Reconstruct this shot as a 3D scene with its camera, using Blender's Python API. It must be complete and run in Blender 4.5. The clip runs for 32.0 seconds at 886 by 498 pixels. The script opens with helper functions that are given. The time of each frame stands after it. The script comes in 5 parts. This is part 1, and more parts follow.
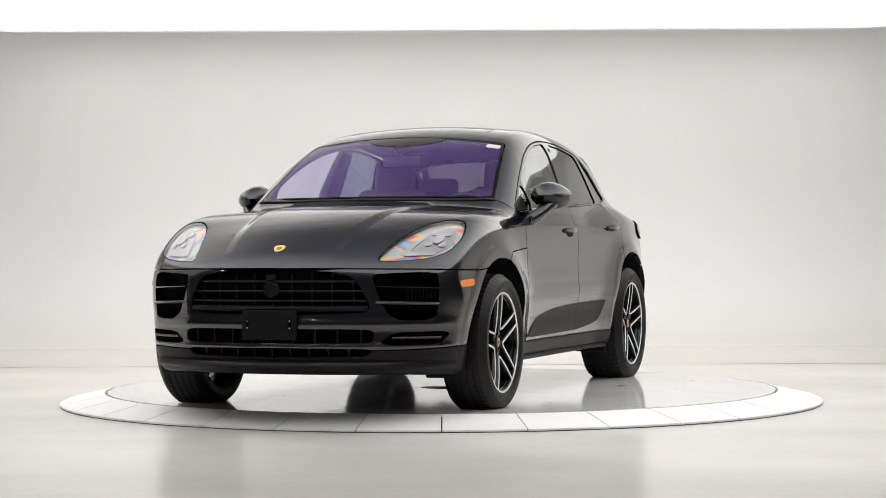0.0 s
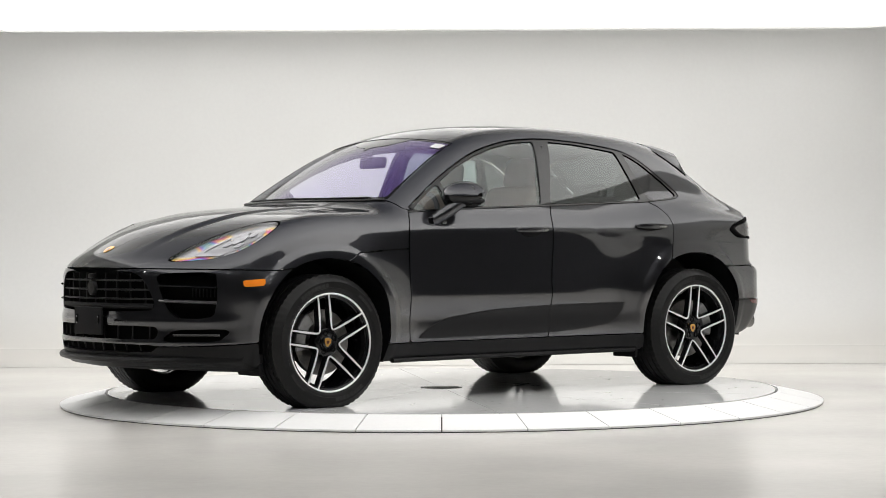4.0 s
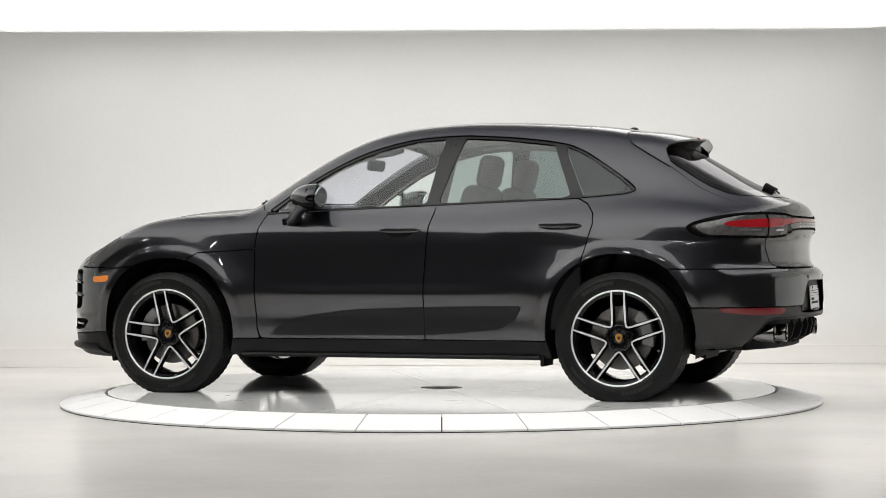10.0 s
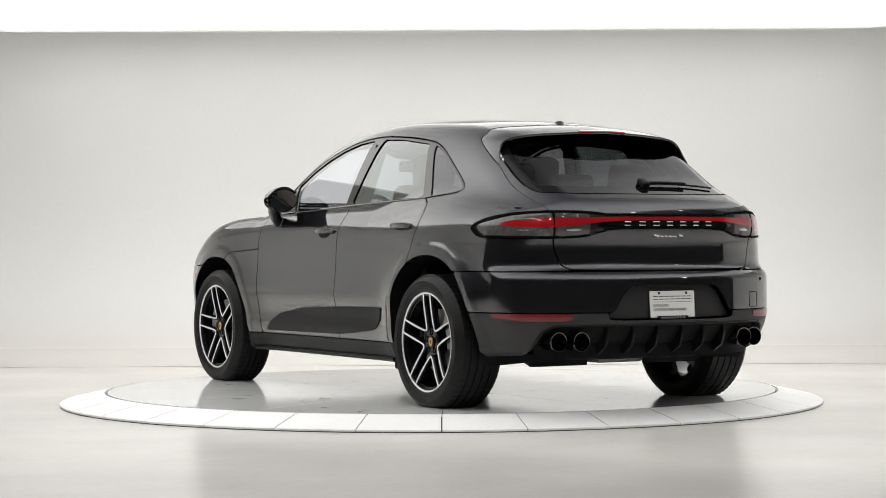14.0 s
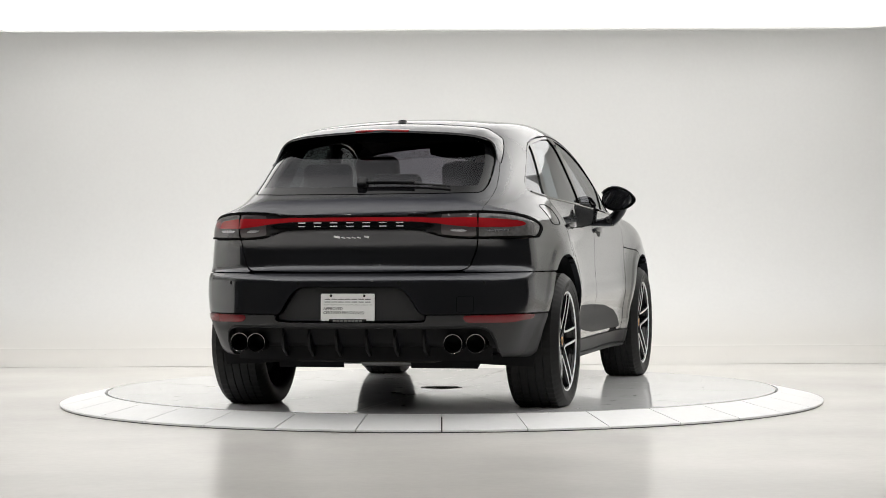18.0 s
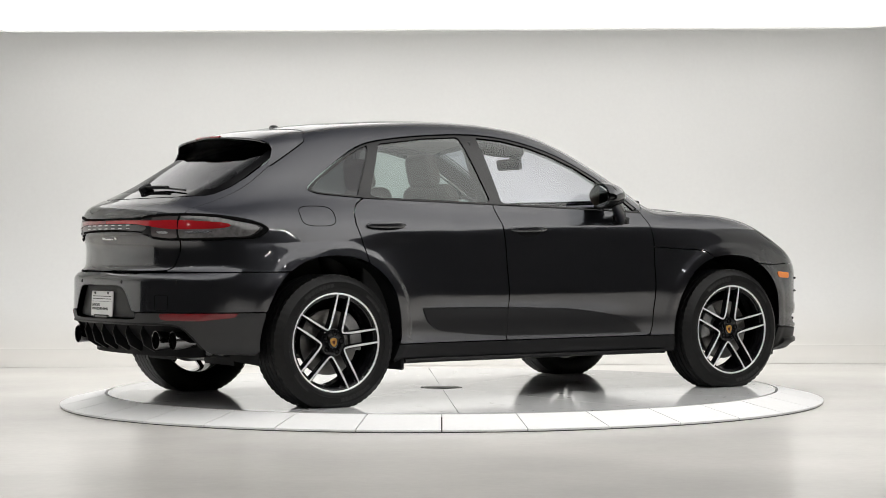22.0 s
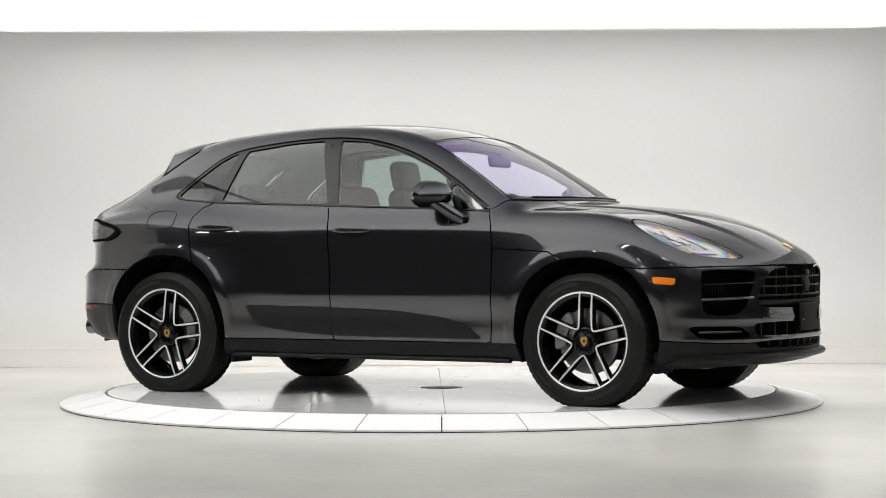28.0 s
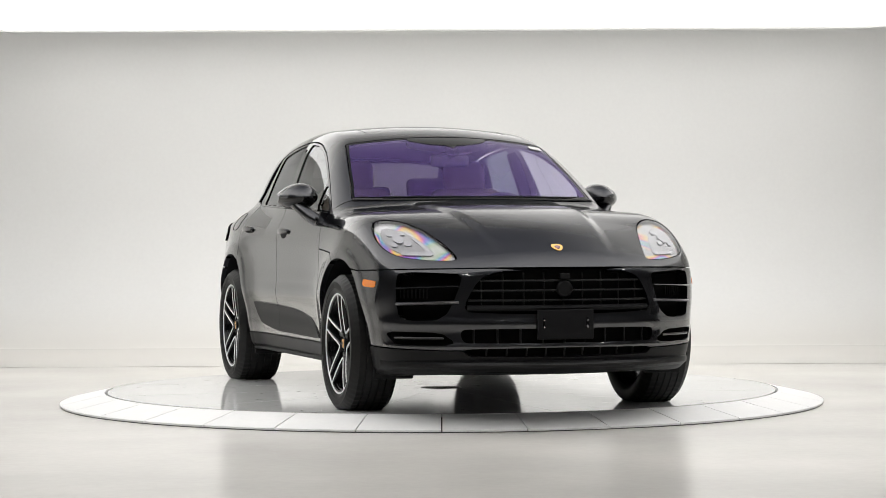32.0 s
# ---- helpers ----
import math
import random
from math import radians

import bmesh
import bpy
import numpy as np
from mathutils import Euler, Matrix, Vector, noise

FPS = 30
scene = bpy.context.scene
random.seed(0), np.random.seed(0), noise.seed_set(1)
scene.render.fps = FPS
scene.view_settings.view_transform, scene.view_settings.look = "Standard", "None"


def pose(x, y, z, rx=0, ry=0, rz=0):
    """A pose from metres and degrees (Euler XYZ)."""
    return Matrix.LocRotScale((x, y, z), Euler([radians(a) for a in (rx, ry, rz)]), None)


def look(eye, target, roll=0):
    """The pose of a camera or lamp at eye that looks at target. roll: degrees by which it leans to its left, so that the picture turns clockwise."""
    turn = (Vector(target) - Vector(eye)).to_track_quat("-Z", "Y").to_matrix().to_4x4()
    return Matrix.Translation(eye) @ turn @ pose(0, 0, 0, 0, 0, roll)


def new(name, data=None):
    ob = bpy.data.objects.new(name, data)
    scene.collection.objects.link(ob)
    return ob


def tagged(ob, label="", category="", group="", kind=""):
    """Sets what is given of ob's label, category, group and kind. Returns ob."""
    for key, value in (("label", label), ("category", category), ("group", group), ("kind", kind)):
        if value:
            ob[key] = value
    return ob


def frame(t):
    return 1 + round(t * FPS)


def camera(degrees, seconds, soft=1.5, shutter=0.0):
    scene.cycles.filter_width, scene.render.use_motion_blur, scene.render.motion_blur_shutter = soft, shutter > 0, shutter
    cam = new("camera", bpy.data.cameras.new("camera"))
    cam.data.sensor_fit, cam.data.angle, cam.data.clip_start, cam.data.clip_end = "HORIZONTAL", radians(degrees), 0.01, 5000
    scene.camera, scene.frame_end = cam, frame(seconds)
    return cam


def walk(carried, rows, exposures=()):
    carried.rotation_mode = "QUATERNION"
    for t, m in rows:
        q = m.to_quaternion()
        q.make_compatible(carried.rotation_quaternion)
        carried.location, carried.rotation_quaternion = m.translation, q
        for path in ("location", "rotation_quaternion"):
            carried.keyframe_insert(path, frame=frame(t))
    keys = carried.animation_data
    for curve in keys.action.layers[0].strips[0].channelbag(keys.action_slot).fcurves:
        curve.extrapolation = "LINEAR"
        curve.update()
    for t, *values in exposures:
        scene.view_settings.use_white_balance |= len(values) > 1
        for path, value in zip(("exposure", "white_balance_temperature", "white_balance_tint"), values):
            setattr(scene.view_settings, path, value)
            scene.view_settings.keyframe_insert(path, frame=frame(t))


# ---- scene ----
DISC_Z = 0.075          # top of the turntable above the studio floor
AXIS = (-0.058, 0.085)  # car centre from the turntable's axis
EYE = (0.0, -13.075, 0.885 + DISC_Z)

cam = camera(23.73, 32.0, soft=0.9)
AIM = (EYE[0] + 0.0010, EYE[1] + 1.0, EYE[2] - 0.00205)
walk(cam, [(0, look(EYE, AIM, -0.28)), (32, look(EYE, AIM, -0.28))])

# turn of the table in degrees, second by second
TURN = [(0, 70.66), (0.5, 68.11), (1, 63.95), (1.5, 59.45), (2, 55.13), (2.5, 51.27), (3, 47.46), (3.5, 43.3),
        (4.5, 33.4), (5.5, 23.19), (6, 18.22), (6.5, 13.43), (7, 8.82), (7.5, 4.2), (8, -0.4), (8.5, -4.92), (9, -9.55),
        (9.5, -14.15), (10, -18.99), (10.5, -23.87), (11, -28.72), (11.5, -33.49), (12, -38.5), (12.5, -43.92),
        (13, -49.45), (13.5, -54.75), (14, -59.89), (14.5, -65.23), (15.5, -76.0), (16.5, -87.0), (17, -92.68),
        (17.5, -98.34), (18, -104.03), (18.5, -109.72), (19, -115.41), (19.5, -120.98), (20, -126.23), (20.5, -131.53),
        (21, -136.77), (21.5, -142.06), (22, -147.44), (22.5, -153.04), (23, -158.55), (23.5, -163.81), (24, -169.17),
        (24.5, -174.46), (25, -179.56), (25.5, -184.49), (26.5, -194.3), (27.5, -204.3), (28, -209.4), (28.5, -214.66),
        (29, -219.93), (29.5, -225.71), (30, -231.34), (30.5, -236.81), (31, -242.11), (31.5, -247.42), (32, -252.7)]

# ---- world and light ----
world = bpy.data.worlds.new("world")
scene.world = world
world.use_nodes = True
world.node_tree.nodes["Background"].inputs[0].default_value = (0.02, 0.02, 0.022, 1)
world.node_tree.nodes["Background"].inputs[1].default_value = 1.0
scene.view_settings.exposure = 0.0


# ---- materials ----
def material(name, color, rough=0.5, metal=0.0, coat=0.0, grain=0.0, scale=40.0, bump=0.0, stain=0.0, spec=0.5, emit=None, power=0.0, vary=0.0, edge=1.0):
    m = bpy.data.materials.new(name)
    m.use_nodes = True
    nt = m.node_tree
    b = nt.nodes["Principled BSDF"]
    b.inputs["Base Color"].default_value = (*color, 1)
    b.inputs["Roughness"].default_value = rough
    b.inputs["Metallic"].default_value = metal
    b.inputs["Coat Weight"].default_value = coat
    b.inputs["Coat Roughness"].default_value = 0.03
    b.inputs["Specular IOR Level"].default_value = spec
    b.inputs["Specular Tint"].default_value = (edge, edge, edge, 1)
    if emit:
        b.inputs["Emission Color"].default_value = (*emit, 1)
        b.inputs["Emission Strength"].default_value = power
    if grain or stain or bump or vary:
        co = nt.nodes.new("ShaderNodeTexCoord")
        fine = nt.nodes.new("ShaderNodeTexNoise")
        fine.inputs["Scale"].default_value = scale
        fine.inputs["Detail"].default_value = 4
        nt.links.new(co.outputs["Object"], fine.inputs["Vector"])
        wide = nt.nodes.new("ShaderNodeTexNoise")
        wide.inputs["Scale"].default_value = max(scale / 30, 0.6)
        wide.inputs["Detail"].default_value = 5
        nt.links.new(co.outputs["Object"], wide.inputs["Vector"])
        last = None
        for src, amount in ((fine, grain), (wide, stain)):
            if not amount:
                continue
            ramp = nt.nodes.new("ShaderNodeMapRange")
            ramp.inputs["From Min"].default_value, ramp.inputs["From Max"].default_value = 0.3, 0.7
            ramp.inputs["To Min"].default_value, ramp.inputs["To Max"].default_value = 1 - amount, 1 + amount * 0.4
            nt.links.new(src.outputs[0], ramp.inputs["Value"])
            mul = nt.nodes.new("ShaderNodeVectorMath")
            mul.operation = "SCALE"
            if last is None:
                mul.inputs[0].default_value = color
            else:
                nt.links.new(last, mul.inputs[0])
            nt.links.new(ramp.outputs[0], mul.inputs["Scale"])
            last = mul.outputs[0]
        if vary:
            info = nt.nodes.new("ShaderNodeObjectInfo")
            ramp = nt.nodes.new("ShaderNodeMapRange")
            ramp.inputs["To Min"].default_value, ramp.inputs["To Max"].default_value = 1 - vary, 1.0
            nt.links.new(info.outputs["Random"], ramp.inputs["Value"])
            mul = nt.nodes.new("ShaderNodeVectorMath")
            mul.operation = "SCALE"
            if last is None:
                mul.inputs[0].default_value = color
            else:
                nt.links.new(last, mul.inputs[0])
            nt.links.new(ramp.outputs[0], mul.inputs["Scale"])
            last = mul.outputs[0]
        if last is not None:
            nt.links.new(last, b.inputs["Base Color"])
        if stain:
            rr = nt.nodes.new("ShaderNodeMapRange")
            rr.inputs["To Min"].default_value, rr.inputs["To Max"].default_value = rough * 0.75, min(1, rough * 1.35)
            nt.links.new(wide.outputs[0], rr.inputs["Value"])
            nt.links.new(rr.outputs[0], b.inputs["Roughness"])
        if bump:
            bp = nt.nodes.new("ShaderNodeBump")
            bp.inputs["Strength"].default_value = bump
            bp.inputs["Distance"].default_value = 0.002
            nt.links.new(fine.outputs[0], bp.inputs["Height"])
            nt.links.new(bp.outputs[0], b.inputs["Normal"])
    return m


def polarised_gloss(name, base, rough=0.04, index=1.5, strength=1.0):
    """A clear gloss film that dims its own reflection by face direction, as a polarising filter on the lens
    would for a view along y: upright faces keep the s part, level faces only the p part (Fresnel's two equations)."""
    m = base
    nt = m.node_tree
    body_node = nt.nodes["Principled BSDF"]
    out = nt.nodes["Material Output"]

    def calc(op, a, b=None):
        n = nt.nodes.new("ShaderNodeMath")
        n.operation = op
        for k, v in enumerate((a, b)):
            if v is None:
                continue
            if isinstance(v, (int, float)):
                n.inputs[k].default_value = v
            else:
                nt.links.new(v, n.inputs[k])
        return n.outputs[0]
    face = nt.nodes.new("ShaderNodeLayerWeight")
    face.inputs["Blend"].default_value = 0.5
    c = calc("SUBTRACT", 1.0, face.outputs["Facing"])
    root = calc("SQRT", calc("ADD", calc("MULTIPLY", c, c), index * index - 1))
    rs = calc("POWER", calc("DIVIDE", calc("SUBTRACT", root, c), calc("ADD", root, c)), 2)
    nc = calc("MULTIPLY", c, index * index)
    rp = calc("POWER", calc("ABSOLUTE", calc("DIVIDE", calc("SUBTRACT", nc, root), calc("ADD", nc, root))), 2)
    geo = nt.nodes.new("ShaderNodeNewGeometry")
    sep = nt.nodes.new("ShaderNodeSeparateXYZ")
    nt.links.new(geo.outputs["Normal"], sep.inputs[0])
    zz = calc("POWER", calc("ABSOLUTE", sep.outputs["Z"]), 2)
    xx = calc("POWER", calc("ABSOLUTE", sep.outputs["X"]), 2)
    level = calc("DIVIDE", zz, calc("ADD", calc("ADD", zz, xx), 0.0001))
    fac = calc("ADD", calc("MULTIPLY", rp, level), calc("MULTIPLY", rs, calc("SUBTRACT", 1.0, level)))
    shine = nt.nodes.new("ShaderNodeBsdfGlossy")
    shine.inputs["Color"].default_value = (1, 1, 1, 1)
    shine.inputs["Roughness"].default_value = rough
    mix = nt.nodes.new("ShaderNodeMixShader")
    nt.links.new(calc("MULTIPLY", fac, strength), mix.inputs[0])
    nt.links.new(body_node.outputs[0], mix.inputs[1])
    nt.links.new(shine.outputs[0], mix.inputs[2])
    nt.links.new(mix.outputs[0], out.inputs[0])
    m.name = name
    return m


def pane_glass(name, tint, gloss=(1, 1, 1), f0=0.04, fall=5.0):
    """Thin glass: tinted see-through with a mirror film that grows towards grazing angles."""
    m = bpy.data.materials.new(name)
    m.use_nodes = True
    nt = m.node_tree
    nt.nodes.remove(nt.nodes["Principled BSDF"])
    out = nt.nodes["Material Output"]
    clear = nt.nodes.new("ShaderNodeBsdfTransparent")
    clear.inputs[0].default_value = (*tint, 1)
    shine = nt.nodes.new("ShaderNodeBsdfGlossy")
    shine.inputs["Color"].default_value = (*gloss, 1)
    shine.inputs["Roughness"].default_value = 0.0
    face = nt.nodes.new("ShaderNodeLayerWeight")
    face.inputs["Blend"].default_value = 0.5
    power = nt.nodes.new("ShaderNodeMath")
    power.operation = "POWER"
    power.inputs[1].default_value = fall
    ramp = nt.nodes.new("ShaderNodeMapRange")
    ramp.inputs["To Min"].default_value, ramp.inputs["To Max"].default_value = f0, 1.0
    mix = nt.nodes.new("ShaderNodeMixShader")
    nt.links.new(face.outputs["Facing"], power.inputs[0])
    nt.links.new(power.outputs[0], ramp.inputs["Value"])
    nt.links.new(ramp.outputs[0], mix.inputs[0])
    hue = nt.nodes.new("ShaderNodeMix")
    hue.data_type = "RGBA"
    hue.inputs[6].default_value, hue.inputs[7].default_value = (*gloss, 1), (0.55, 0.55, 0.56, 1)
    turn = nt.nodes.new("ShaderNodeMapRange")
    turn.inputs["From Min"].default_value, turn.inputs["From Max"].default_value = 0.56, 0.82
    nt.links.new(face.outputs["Facing"], turn.inputs["Value"])
    nt.links.new(turn.outputs[0], hue.inputs[0])
    nt.links.new(hue.outputs[2], shine.inputs["Color"])
    nt.links.new(clear.outputs[0], mix.inputs[1])
    nt.links.new(shine.outputs[0], mix.inputs[2])
    nt.links.new(mix.outputs[0], out.inputs[0])
    return m


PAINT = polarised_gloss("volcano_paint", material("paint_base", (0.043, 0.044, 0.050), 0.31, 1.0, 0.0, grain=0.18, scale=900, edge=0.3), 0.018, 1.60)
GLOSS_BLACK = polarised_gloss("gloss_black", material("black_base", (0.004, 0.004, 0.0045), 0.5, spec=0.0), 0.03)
RIM_BLACK = material("rim_black", (0.006, 0.006, 0.007), 0.12, 0, 0.0, spec=0.4)
BADGE_BROWN = material("badge_brown", (0.12, 0.03, 0.015), 0.4)
TRIM_BLACK = material("trim_black", (0.006, 0.006, 0.0065), 0.42, 0, 0, grain=0.2, scale=300, spec=0.2)
MATT_BLACK = material("matt_black", (0.006, 0.006, 0.007), 0.6, 0, 0, grain=0.3, scale=200, bump=0.2, spec=0.15)
BLADE_SATIN = material("satin_blade", (0.16, 0.16, 0.165), 0.3, 0.7, grain=0.1, scale=200)
BLADE = material("blade_plastic", (0.010, 0.010, 0.011), 0.5, 0, 0, grain=0.2, scale=400, bump=0.15, spec=0.25)
VALANCE = material("valance_plastic", (0.028, 0.028, 0.029), 0.42, 0, 0, grain=0.15, scale=400, spec=0.35)
# near-black: stands in for shade in openings; also seams and black plastic
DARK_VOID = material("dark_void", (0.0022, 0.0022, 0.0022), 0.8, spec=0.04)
RUBBER = material("tyre_rubber", (0.010, 0.010, 0.010), 0.46, 0, 0, grain=0.3, scale=120, stain=0.25, bump=0.1, spec=0.22)
SIDEWALL = material("tyre_relief", (0.024, 0.024, 0.024), 0.6, grain=0.2, scale=120, spec=0.3)
MACHINED = material("machined_alloy", (0.86, 0.86, 0.87), 0.32, 0.35, 0.3, grain=0.06, scale=500)
STEEL = material("brake_steel", (0.28, 0.27, 0.26), 0.35, 1.0, grain=0.2, scale=90, stain=0.3)
SOOTY = material("sooty_steel", (0.06, 0.052, 0.045), 0.55, 0.7, grain=0.3, scale=60, stain=0.4)
ALLOY = material("caliper_alloy", (0.32, 0.32, 0.32), 0.45, 0.7, grain=0.15, scale=60)
CHROME = material("chrome", (0.8, 0.8, 0.82), 0.08, 1.0)
BLACK_CHROME = material("dark_chrome", (0.24, 0.235, 0.235), 0.16, 1.0, grain=0.1, scale=60)
GOLD = material("crest_gold", (0.75, 0.42, 0.12), 0.3, 0.8)
AMBER = material("amber_lens", (0.85, 0.24, 0.02), 0.12, 0, 1.0)
RED_LENS = material("red_lens", (0.30, 0.010, 0.014), 0.08, 0, 0.8, stain=0.35, scale=60)
RED_DARK = material("dark_red_lens", (0.15, 0.006, 0.010), 0.12, 0, 0.5)
LAMP_BODY = material("lamp_body", (0.016, 0.015, 0.016), 0.12, 0.0, 0.0, spec=0.25)
LAMP_INNER = material("lamp_inner", (0.16, 0.16, 0.17), 0.10, 0.2, 0.8, grain=0.4, scale=35, stain=0.5)
LAMP_GREY = material("lamp_grey", (0.30, 0.30, 0.32), 0.14, 0.5, 0.6, grain=0.3, scale=70)
LAMP_SILVER = material("lamp_silver", (0.62, 0.62, 0.66), 0.18, 0.9, 0.5)
LAMP_CLEAR = material("clear_lamp_plastic", (0.12, 0.116, 0.116), 0.10, 0.1, 0.5, grain=0.35, scale=40, stain=0.4)
LAMP_SMOKE = material("smoked_lamp_plastic", (0.06, 0.05, 0.052), 0.14, 0.0, 0.5, grain=0.1, scale=60)
WHITE_PLASTIC = material("white_plastic", (0.8, 0.8, 0.79), 0.35, grain=0.03, scale=80)
INK = material("ink_black", (0.02, 0.02, 0.02), 0.5)
LEATHER = material("seat_leather", (0.26, 0.185, 0.155), 0.5, grain=0.2, scale=90, bump=0.25, stain=0.15)
CABIN = material("cabin_plastic", (0.016, 0.016, 0.017), 0.6, grain=0.25, scale=150, bump=0.2)
HEADLINER = material("headliner_cloth", (0.30, 0.29, 0.27), 0.9, grain=0.15, scale=300, bump=0.2)
CLEAR_GLASS = pane_glass("clear_glass", (0.88, 0.93, 0.915), (0.85, 0.88, 0.87), 0.06, 2.6)
TINT_GLASS = pane_glass("tinted_glass", (0.35, 0.425, 0.415), (0.85, 0.88, 0.87), 0.08, 2.4)
DARK_GLASS = pane_glass("dark_glass", (0.13, 0.13, 0.135), (0.28, 0.28, 0.30), 0.02, 5.0)
QUARTER_GLASS = pane_glass("smoked_glass", (0.11, 0.12, 0.12), (0.65, 0.65, 0.67), 0.06, 2.4)
SCREEN_GLASS = pane_glass("coated_screen_glass", (0.86, 0.84, 0.93), (0.44, 0.30, 0.86), 0.050)
LAMP_GLASS = pane_glass("lamp_glass", (0.96, 0.96, 0.97), (0.6, 0.6, 0.6), 0.03)


def painted_rainbow():
    """Grey lamp housing; the rainbow sheen of stressed clear plastic is painted into its colour by noise."""
    m = material("painted_rainbow_lamp", (0.2, 0.2, 0.21), 0.25, 0.2, 0.3)
    nt = m.node_tree
    co = nt.nodes.new("ShaderNodeTexCoord")
    n = nt.nodes.new("ShaderNodeTexNoise")
    n.inputs["Scale"].default_value, n.inputs["Detail"].default_value, n.inputs["Distortion"].default_value = 3.2, 0.5, 1.2
    nt.links.new(co.outputs["Object"], n.inputs["Vector"])
    r = nt.nodes.new("ShaderNodeValToRGB")
    stops = ((0.30, (0.20, 0.20, 0.21)), (0.44, (0.32, 0.32, 0.33)), (0.48, (0.58, 0.40, 0.04)), (0.515, (0.48, 0.07, 0.10)), (0.55, (0.15, 0.05, 0.40)), (0.59, (0.05, 0.26, 0.38)), (0.63, (0.24, 0.32, 0.20)), (0.72, (0.45, 0.45, 0.46)))
    r.color_ramp.elements[0].position, r.color_ramp.elements[0].color = stops[0][0], (*stops[0][1], 1)
    r.color_ramp.elements[1].position, r.color_ramp.elements[1].color = stops[-1][0], (*stops[-1][1], 1)
    for p, c in stops[1:-1]:
        r.color_ramp.elements.new(p).color = (*c, 1)
    nt.links.new(n.outputs[0], r.inputs[0])
    nt.links.new(r.outputs[0], nt.nodes["Principled BSDF"].inputs["Base Color"])
    return m


IRIS = painted_rainbow()
MIRROR = material("mirror_glass", (0.75, 0.78, 0.8), 0.02, 1.0)
WALL = material("studio_wall_paint", (0.75, 0.75, 0.74), 0.75, grain=0.015, scale=30, stain=0.02)
FLOOR = material("epoxy_floor", (0.72, 0.70, 0.665), 0.21, 0, 0.0, grain=0.03, scale=20, stain=0.08, spec=0.3)
DISC = material("disc_paint", (0.86, 0.86, 0.86), 0.07, 0, 0.0, grain=0.05, scale=25, stain=0.06)
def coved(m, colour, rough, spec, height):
    """Fades the foot of the wall into the floor's colour and gloss, so no line shows where they meet."""
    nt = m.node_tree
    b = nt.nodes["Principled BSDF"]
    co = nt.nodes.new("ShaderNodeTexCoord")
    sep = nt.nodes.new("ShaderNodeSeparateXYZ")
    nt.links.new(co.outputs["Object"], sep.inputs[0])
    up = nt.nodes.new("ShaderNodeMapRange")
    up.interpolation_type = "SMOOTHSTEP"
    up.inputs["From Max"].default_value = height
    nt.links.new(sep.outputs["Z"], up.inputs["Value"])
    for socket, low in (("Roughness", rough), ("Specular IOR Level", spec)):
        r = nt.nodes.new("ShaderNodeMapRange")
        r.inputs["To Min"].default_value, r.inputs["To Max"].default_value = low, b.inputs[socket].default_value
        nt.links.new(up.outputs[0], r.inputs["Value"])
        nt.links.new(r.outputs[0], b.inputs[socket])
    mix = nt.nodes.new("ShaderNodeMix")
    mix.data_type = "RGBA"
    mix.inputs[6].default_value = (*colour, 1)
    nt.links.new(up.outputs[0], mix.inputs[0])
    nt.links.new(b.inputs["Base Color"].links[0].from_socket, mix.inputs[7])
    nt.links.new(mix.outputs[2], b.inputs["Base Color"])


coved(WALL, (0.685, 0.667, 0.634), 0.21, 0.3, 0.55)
TILE = material("ring_panel", (0.92, 0.92, 0.92), 0.6, 0, 0.0, spec=0.02, grain=0.02, scale=30, stain=0.03, vary=0.04)


def scuffed(m, scale, limit, tone):
    """Sparse dark scuffs and specks over a pale surface."""
    nt = m.node_tree
    b = nt.nodes["Principled BSDF"]
    co = nt.nodes.new("ShaderNodeTexCoord")
    n = nt.nodes.new("ShaderNodeTexNoise")
    n.inputs["Scale"].default_value, n.inputs["Detail"].default_value, n.inputs["Roughness"].default_value = scale, 8, 0.72
    nt.links.new(co.outputs["Object"], n.inputs["Vector"])
    ramp = nt.nodes.new("ShaderNodeMapRange")
    ramp.inputs["From Min"].default_value, ramp.inputs["From Max"].default_value = limit, limit + 0.06
    ramp.inputs["To Max"].default_value = 0.7
    nt.links.new(n.outputs[0], ramp.inputs["Value"])
    mix = nt.nodes.new("ShaderNodeMix")
    mix.data_type = "RGBA"
    nt.links.new(ramp.outputs[0], mix.inputs[0])
    nt.links.new(b.inputs["Base Color"].links[0].from_socket, mix.inputs[6])
    mix.inputs[7].default_value = (*tone, 1)
    nt.links.new(mix.outputs[2], b.inputs["Base Color"])


scuffed(DISC, 2.6, 0.63, (0.30, 0.27, 0.24))
scuffed(DISC, 11.0, 0.625, (0.20, 0.175, 0.15))
scuffed(TILE, 5.0, 0.71, (0.45, 0.43, 0.40))
scuffed(FLOOR, 1.2, 0.70, (0.45, 0.42, 0.38))
JOINT = material("dark_joint", (0.02, 0.02, 0.02), 0.8)
# unseen floor behind the camera, made dark to dim reflections on the doors
HALL_FLOOR = material("hall_dark_floor", (0.16, 0.155, 0.15), 0.35, grain=0.1, scale=15, stain=0.15)
HALL = material("hall_wall", (0.06, 0.06, 0.062), 0.8, grain=0.1, scale=10)
PANEL_LIGHT = material("light_panel", (0.9, 0.9, 0.9), 0.6, emit=(1.0, 0.99, 0.975), power=1.43)
STRIP_LIGHT = material("strip_light", (0.9, 0.9, 0.9), 0.6, emit=(1.0, 0.98, 0.95), power=60.0)


